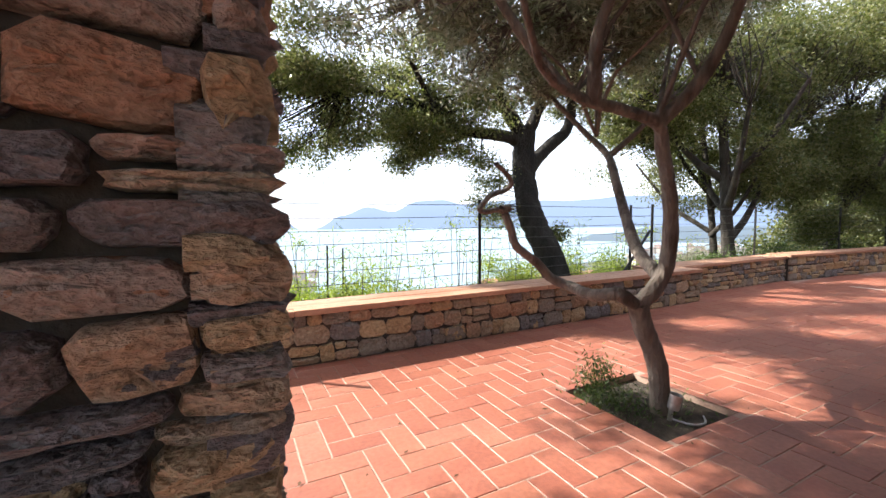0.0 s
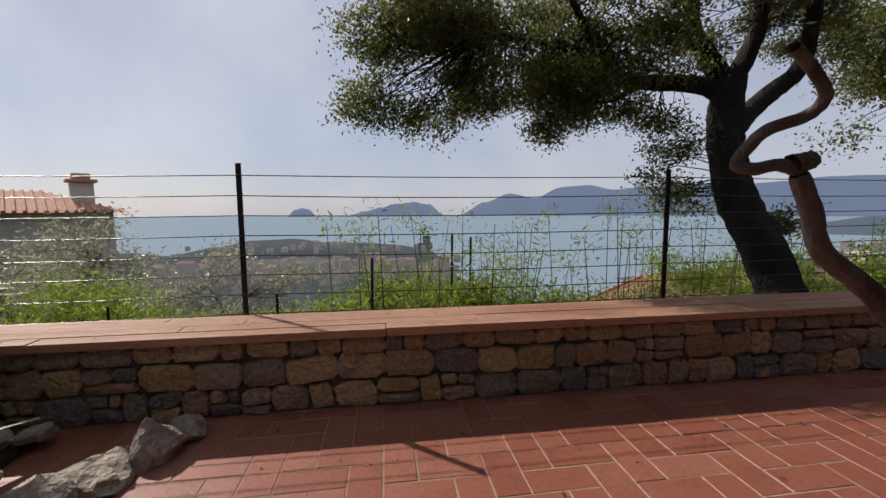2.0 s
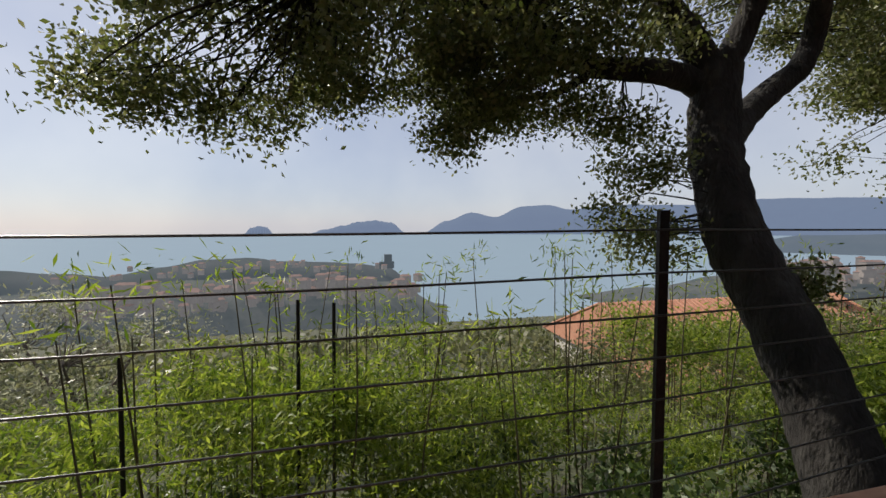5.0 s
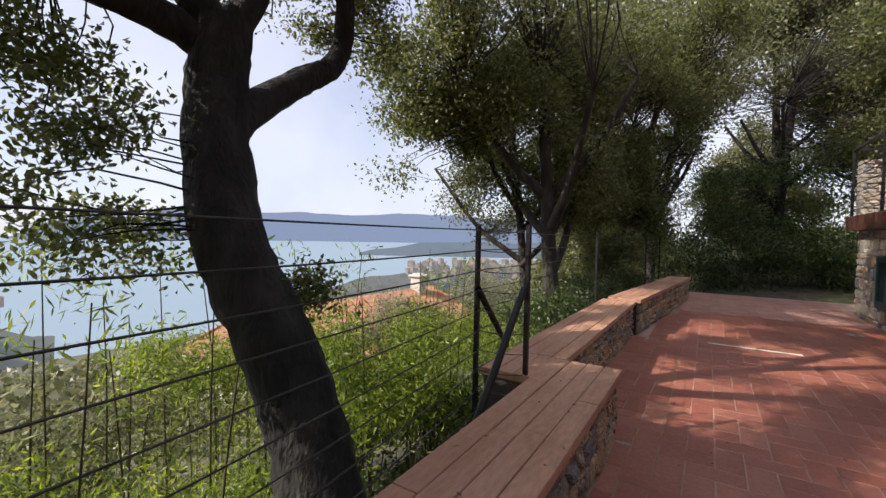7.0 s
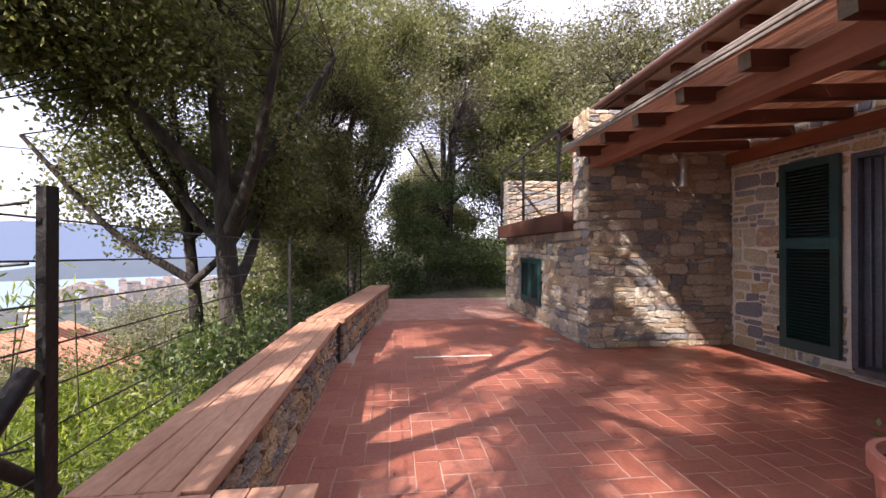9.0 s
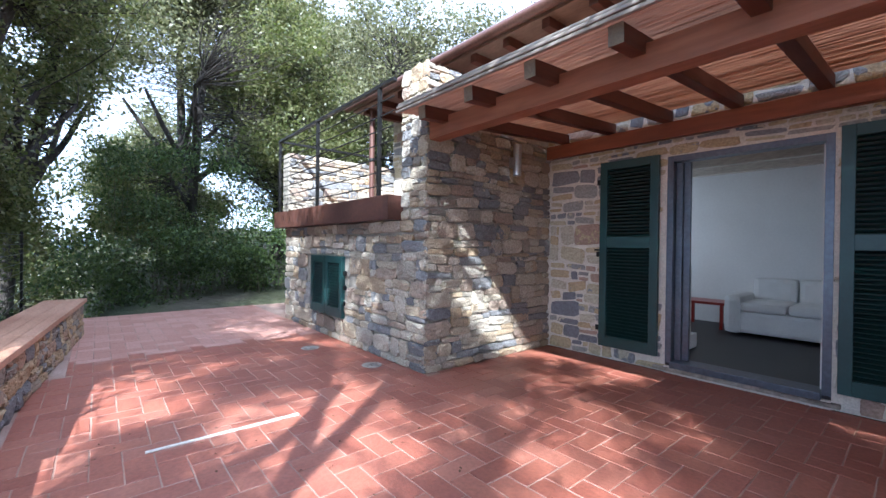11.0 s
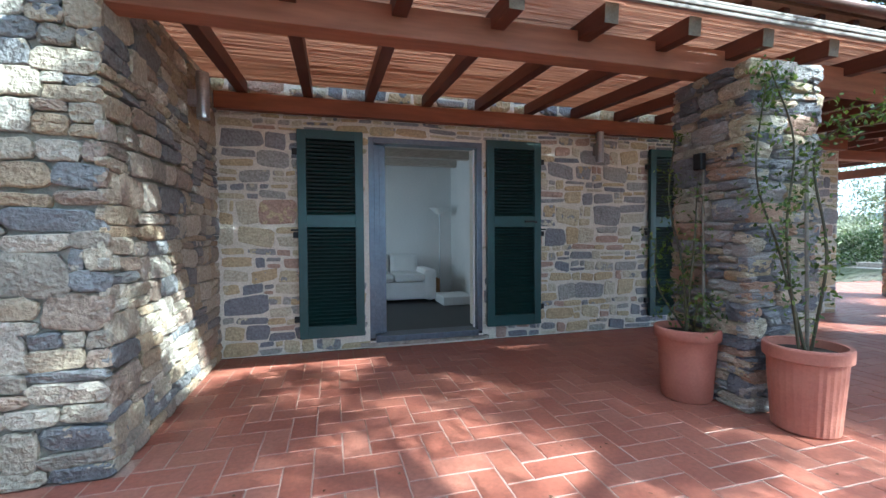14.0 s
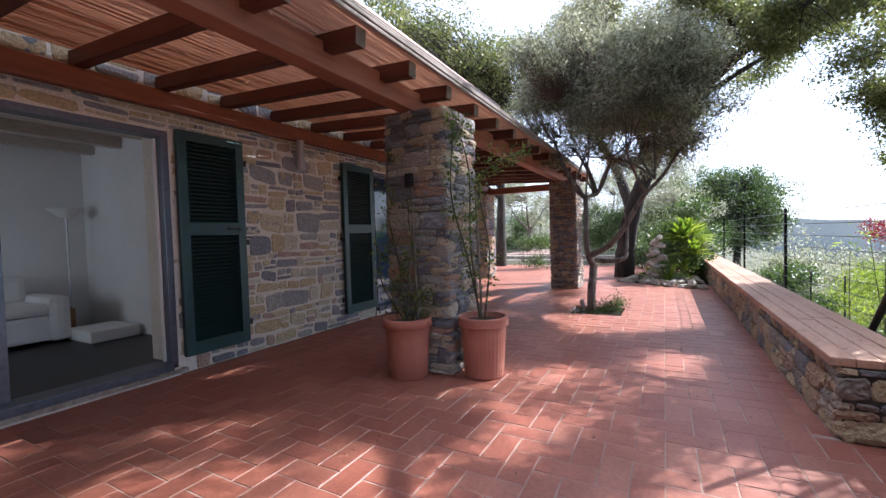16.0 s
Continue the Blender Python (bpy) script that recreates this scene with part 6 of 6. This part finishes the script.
def room_stair():
    """Foot of a white stair with a railing, just inside the door."""
    t = thing("stair", "white stair foot with a thin white railing", "stair", (9.30, -1.16, 0.10))
    for k in range(3):
        part("step", boxes((-0.30 + 0.26 * k, 0.9, -0.28, 0.24, 0.17 * k, 0.17 * (k + 1)), bevel=0.008), PLASTER, t)
    child("post", tubes("post", [([(-0.30, -0.02, 0.17), (-0.30, -0.02, 1.02)], 0.016, 0.016)], PLASTER, 8, 1), t)
    for k in range(4):
        z = 1.0 - 0.2 * k
        child("rail", tubes("rail", [([(-0.30, -0.02, z), (0.62, -0.02, z + 0.6)], 0.011, 0.011)], PLASTER, 8, 1), t)


room_stair()
sofa()
fl = thing("floor_lamp", "slim grey floor lamp with shallow dish shade", "lamp", (7.42, -3.32, 0.10))
child("pole", tubes("pole", [([(0, 0, 0), (0, 0, 1.55)], 0.012, 0.012)], STEEL, 8, 1), fl)
child("shade", tubes("shade", [([(0, 0, 1.5), (0, 0, 1.62)], 0.06, 0.2)], PLASTER, 20, 1), fl, "white dish shade")
child("foot", tubes("foot", [([(0, 0, 0.02), (0, 0, 0.021)], 0.13, 0.01), ([(0, 0, 0), (0, 0, 0.02)], 0.13, 0.13)], IRON, 20, 1), fl)
bk = thing("waste_basket", "brown wooden box beside the sofa", "box", (7.66, -2.98, 0.10))
part("body", boxes((-0.12, 0.12, -0.12, 0.12, 0, 0.36), bevel=0.01), mat("basket_wood", [(0.20, 0.10, 0.04), (0.28, 0.15, 0.06)]), bk)
fb = thing("floor_box", "low white box on the dark floor", "box", (7.42, -2.45, 0.10))
part("body", boxes((-0.25, 0.25, -0.3, 0.3, 0, 0.14), bevel=0.02), PLASTER, fb)
rt = thing("side_table", "small red side table in the room", "table", (9.42, -3.12, 0.10))
red = mat("red_lacquer", [(0.25, 0.02, 0.015), (0.3, 0.03, 0.02)], rough=0.3, bump=0)
part("tabletop", boxes((-0.3, 0.3, -0.25, 0.25, 0.36, 0.4), bevel=0.006), red, rt)
for sx in (-0.26, 0.26):
    for sy in (-0.21, 0.21):
        part("leg", boxes((sx - 0.02, sx + 0.02, sy - 0.02, sy + 0.02, 0, 0.36)), red, rt)


def litter():
    """Dry leaves and acorns lying on the paving and the cap."""
    rng = np.random.default_rng(77)
    a = np.stack([rng.uniform(-0.3, 12, 260), rng.uniform(1.8, 4.3, 260), np.full(260, 0.008)], 1)
    b = np.stack([rng.uniform(-1, 6.7, 60), 4.43 + 0.43 * rng.random(60), np.full(60, 0.483)], 1)
    t = thing("leaf_litter", "scattered dry brown leaves on paving and cap", "leaves", kind="stuff")
    me = leaves("litter", np.concatenate([a, b]), rng, 0.035, 0.018, mat("dry_leaf", [(0.10, 0.05, 0.02), (0.22, 0.13, 0.06)], rnd="island"), droop=0)
    co = np.empty(len(me.vertices) * 3, np.float32)
    me.vertices.foreach_get("co", co)
    co = co.reshape(-1, 4, 3)
    c = co.mean(1, keepdims=True)
    co[:, :, 2] = c[:, :, 2] + (co[:, :, 2] - c[:, :, 2]) * 0.15
    me.vertices.foreach_set("co", co.ravel())
    tagged(child("dry_leaves", me, t), kind="stuff")


litter()

# ---------------------------------------------------------------- stones and tiles, one by one
HS = (0.07, 0.27, 0.10, 0.38)
face(house, "house", (WX, W, 0.0), "x-", WX - 2.0, 2.43, 301, HS, gap=0.016, depth=0.026, near=3.6, limit=300,
     holes=((WX - D1, WX - D0, DZ0 - 0.02, DZ1), (WX - E1, WX - E0, DZ0 - 0.02, DZ1)))
face(house, "house", (14.2, W, 2.6), "x-", 12.2, 1.1, 302, HS, gap=0.016, depth=0.026, limit=0)
WS = (0.06, 0.17, 0.09, 0.27)
face(wing, "wing", (14.4, WY, 0.0), "x-", 4.0, 1.56, 303, (0.08, 0.24, 0.12, 0.36), gap=0.008, fat=1.08, depth=0.036, rough=True, near=3.5, limit=300, holes=((1.18, 2.24, 0.29, 1.15),))
face(wing, "wing", (10.86, WY, 1.56), "x-", 0.46, 1.58, 304, (0.09, 0.22, 0.12, 0.26), gap=0.008, fat=1.08, depth=0.036, rough=True, limit=100)
face(wing, "wing", (WX, WY, 0.0), "y-", WY - W, 2.60, 305, (0.06, 0.19, 0.12, 0.34), gap=0.007, fat=1.08, depth=0.036, rough=True, near=0.3, limit=300)
face(wing, "wing", (WX, WY, 2.6), "y-", 0.48, 0.52, 306, WS, gap=0.007, fat=1.08, depth=0.036, rough=True, limit=60)
face(parapet, "wing", (14.125, 1.7, 1.83), "y-", 4.7, 1.0, 307, WS, gap=0.012, fat=1.08, depth=0.05, rough=True, limit=120)
for n, (p, x0, x1, y0, y1, top) in enumerate(PILLARS):
    w, d = x1 - x0, y1 - y0
    PS = (0.024, 0.09, 0.07, 0.17) if n == 1 else (0.05, 0.15, 0.11, 0.30)
    face(p, "pillar", (x1, y1, 0), "x-", w, top, 320 + n, PS, gap=0.006, depth=0.07, limit=120, fat=1.10, rough=True)
    face(p, "pillar", (x0, y0, 0), "x+", w, top, 330 + n, PS, gap=0.006, depth=0.07, limit=120, fat=1.10, rough=True)
    face(p, "pillar", (x1, y0, 0), "y+", d, top, 340 + n, PS, gap=0.006, depth=0.07, limit=120, fat=1.10, rough=True)
    face(p, "pillar", (x0, y1, 0), "y-", d, top, 350 + n, PS, gap=0.006, depth=0.07, limit=120, fat=1.10, rough=True)
LS = (0.07, 0.17, 0.10, 0.24)
face(LW1, "low", (-3.52, 4.448, 0.0), "x+", 10.3, 0.425, 361, LS, gap=0.012, fat=1.08, depth=0.055, rough=True, near=5.2, limit=300)
face(LW2, "low", (6.80, 4.818, 0.0), "x+", 3.3, 0.425, 362, LS, gap=0.012, fat=1.08, depth=0.055, rough=True, near=1.5, limit=200)
face(LW3, "low", (0.0, 0.018, 0.0), "x+", 4.6, 0.45, 363, LS, gap=0.012, fat=1.08, depth=0.055, rough=True, near=1.0, limit=200)
face(LW4, "low", (6.31, 5.205, 0.0), "y-", 0.33, 0.42, 364, LS, gap=0.012, fat=1.08, depth=0.05, rough=True, limit=40)
face(LW1, "low", (6.797, 4.45, 0.0), "y+", 0.34, 0.42, 365, LS, gap=0.012, fat=1.08, depth=0.05, rough=True, limit=40)
LW3.matrix_basis = pose(10.10, 4.74, 0, 0, 0, -5.6)
terrace_tiles()
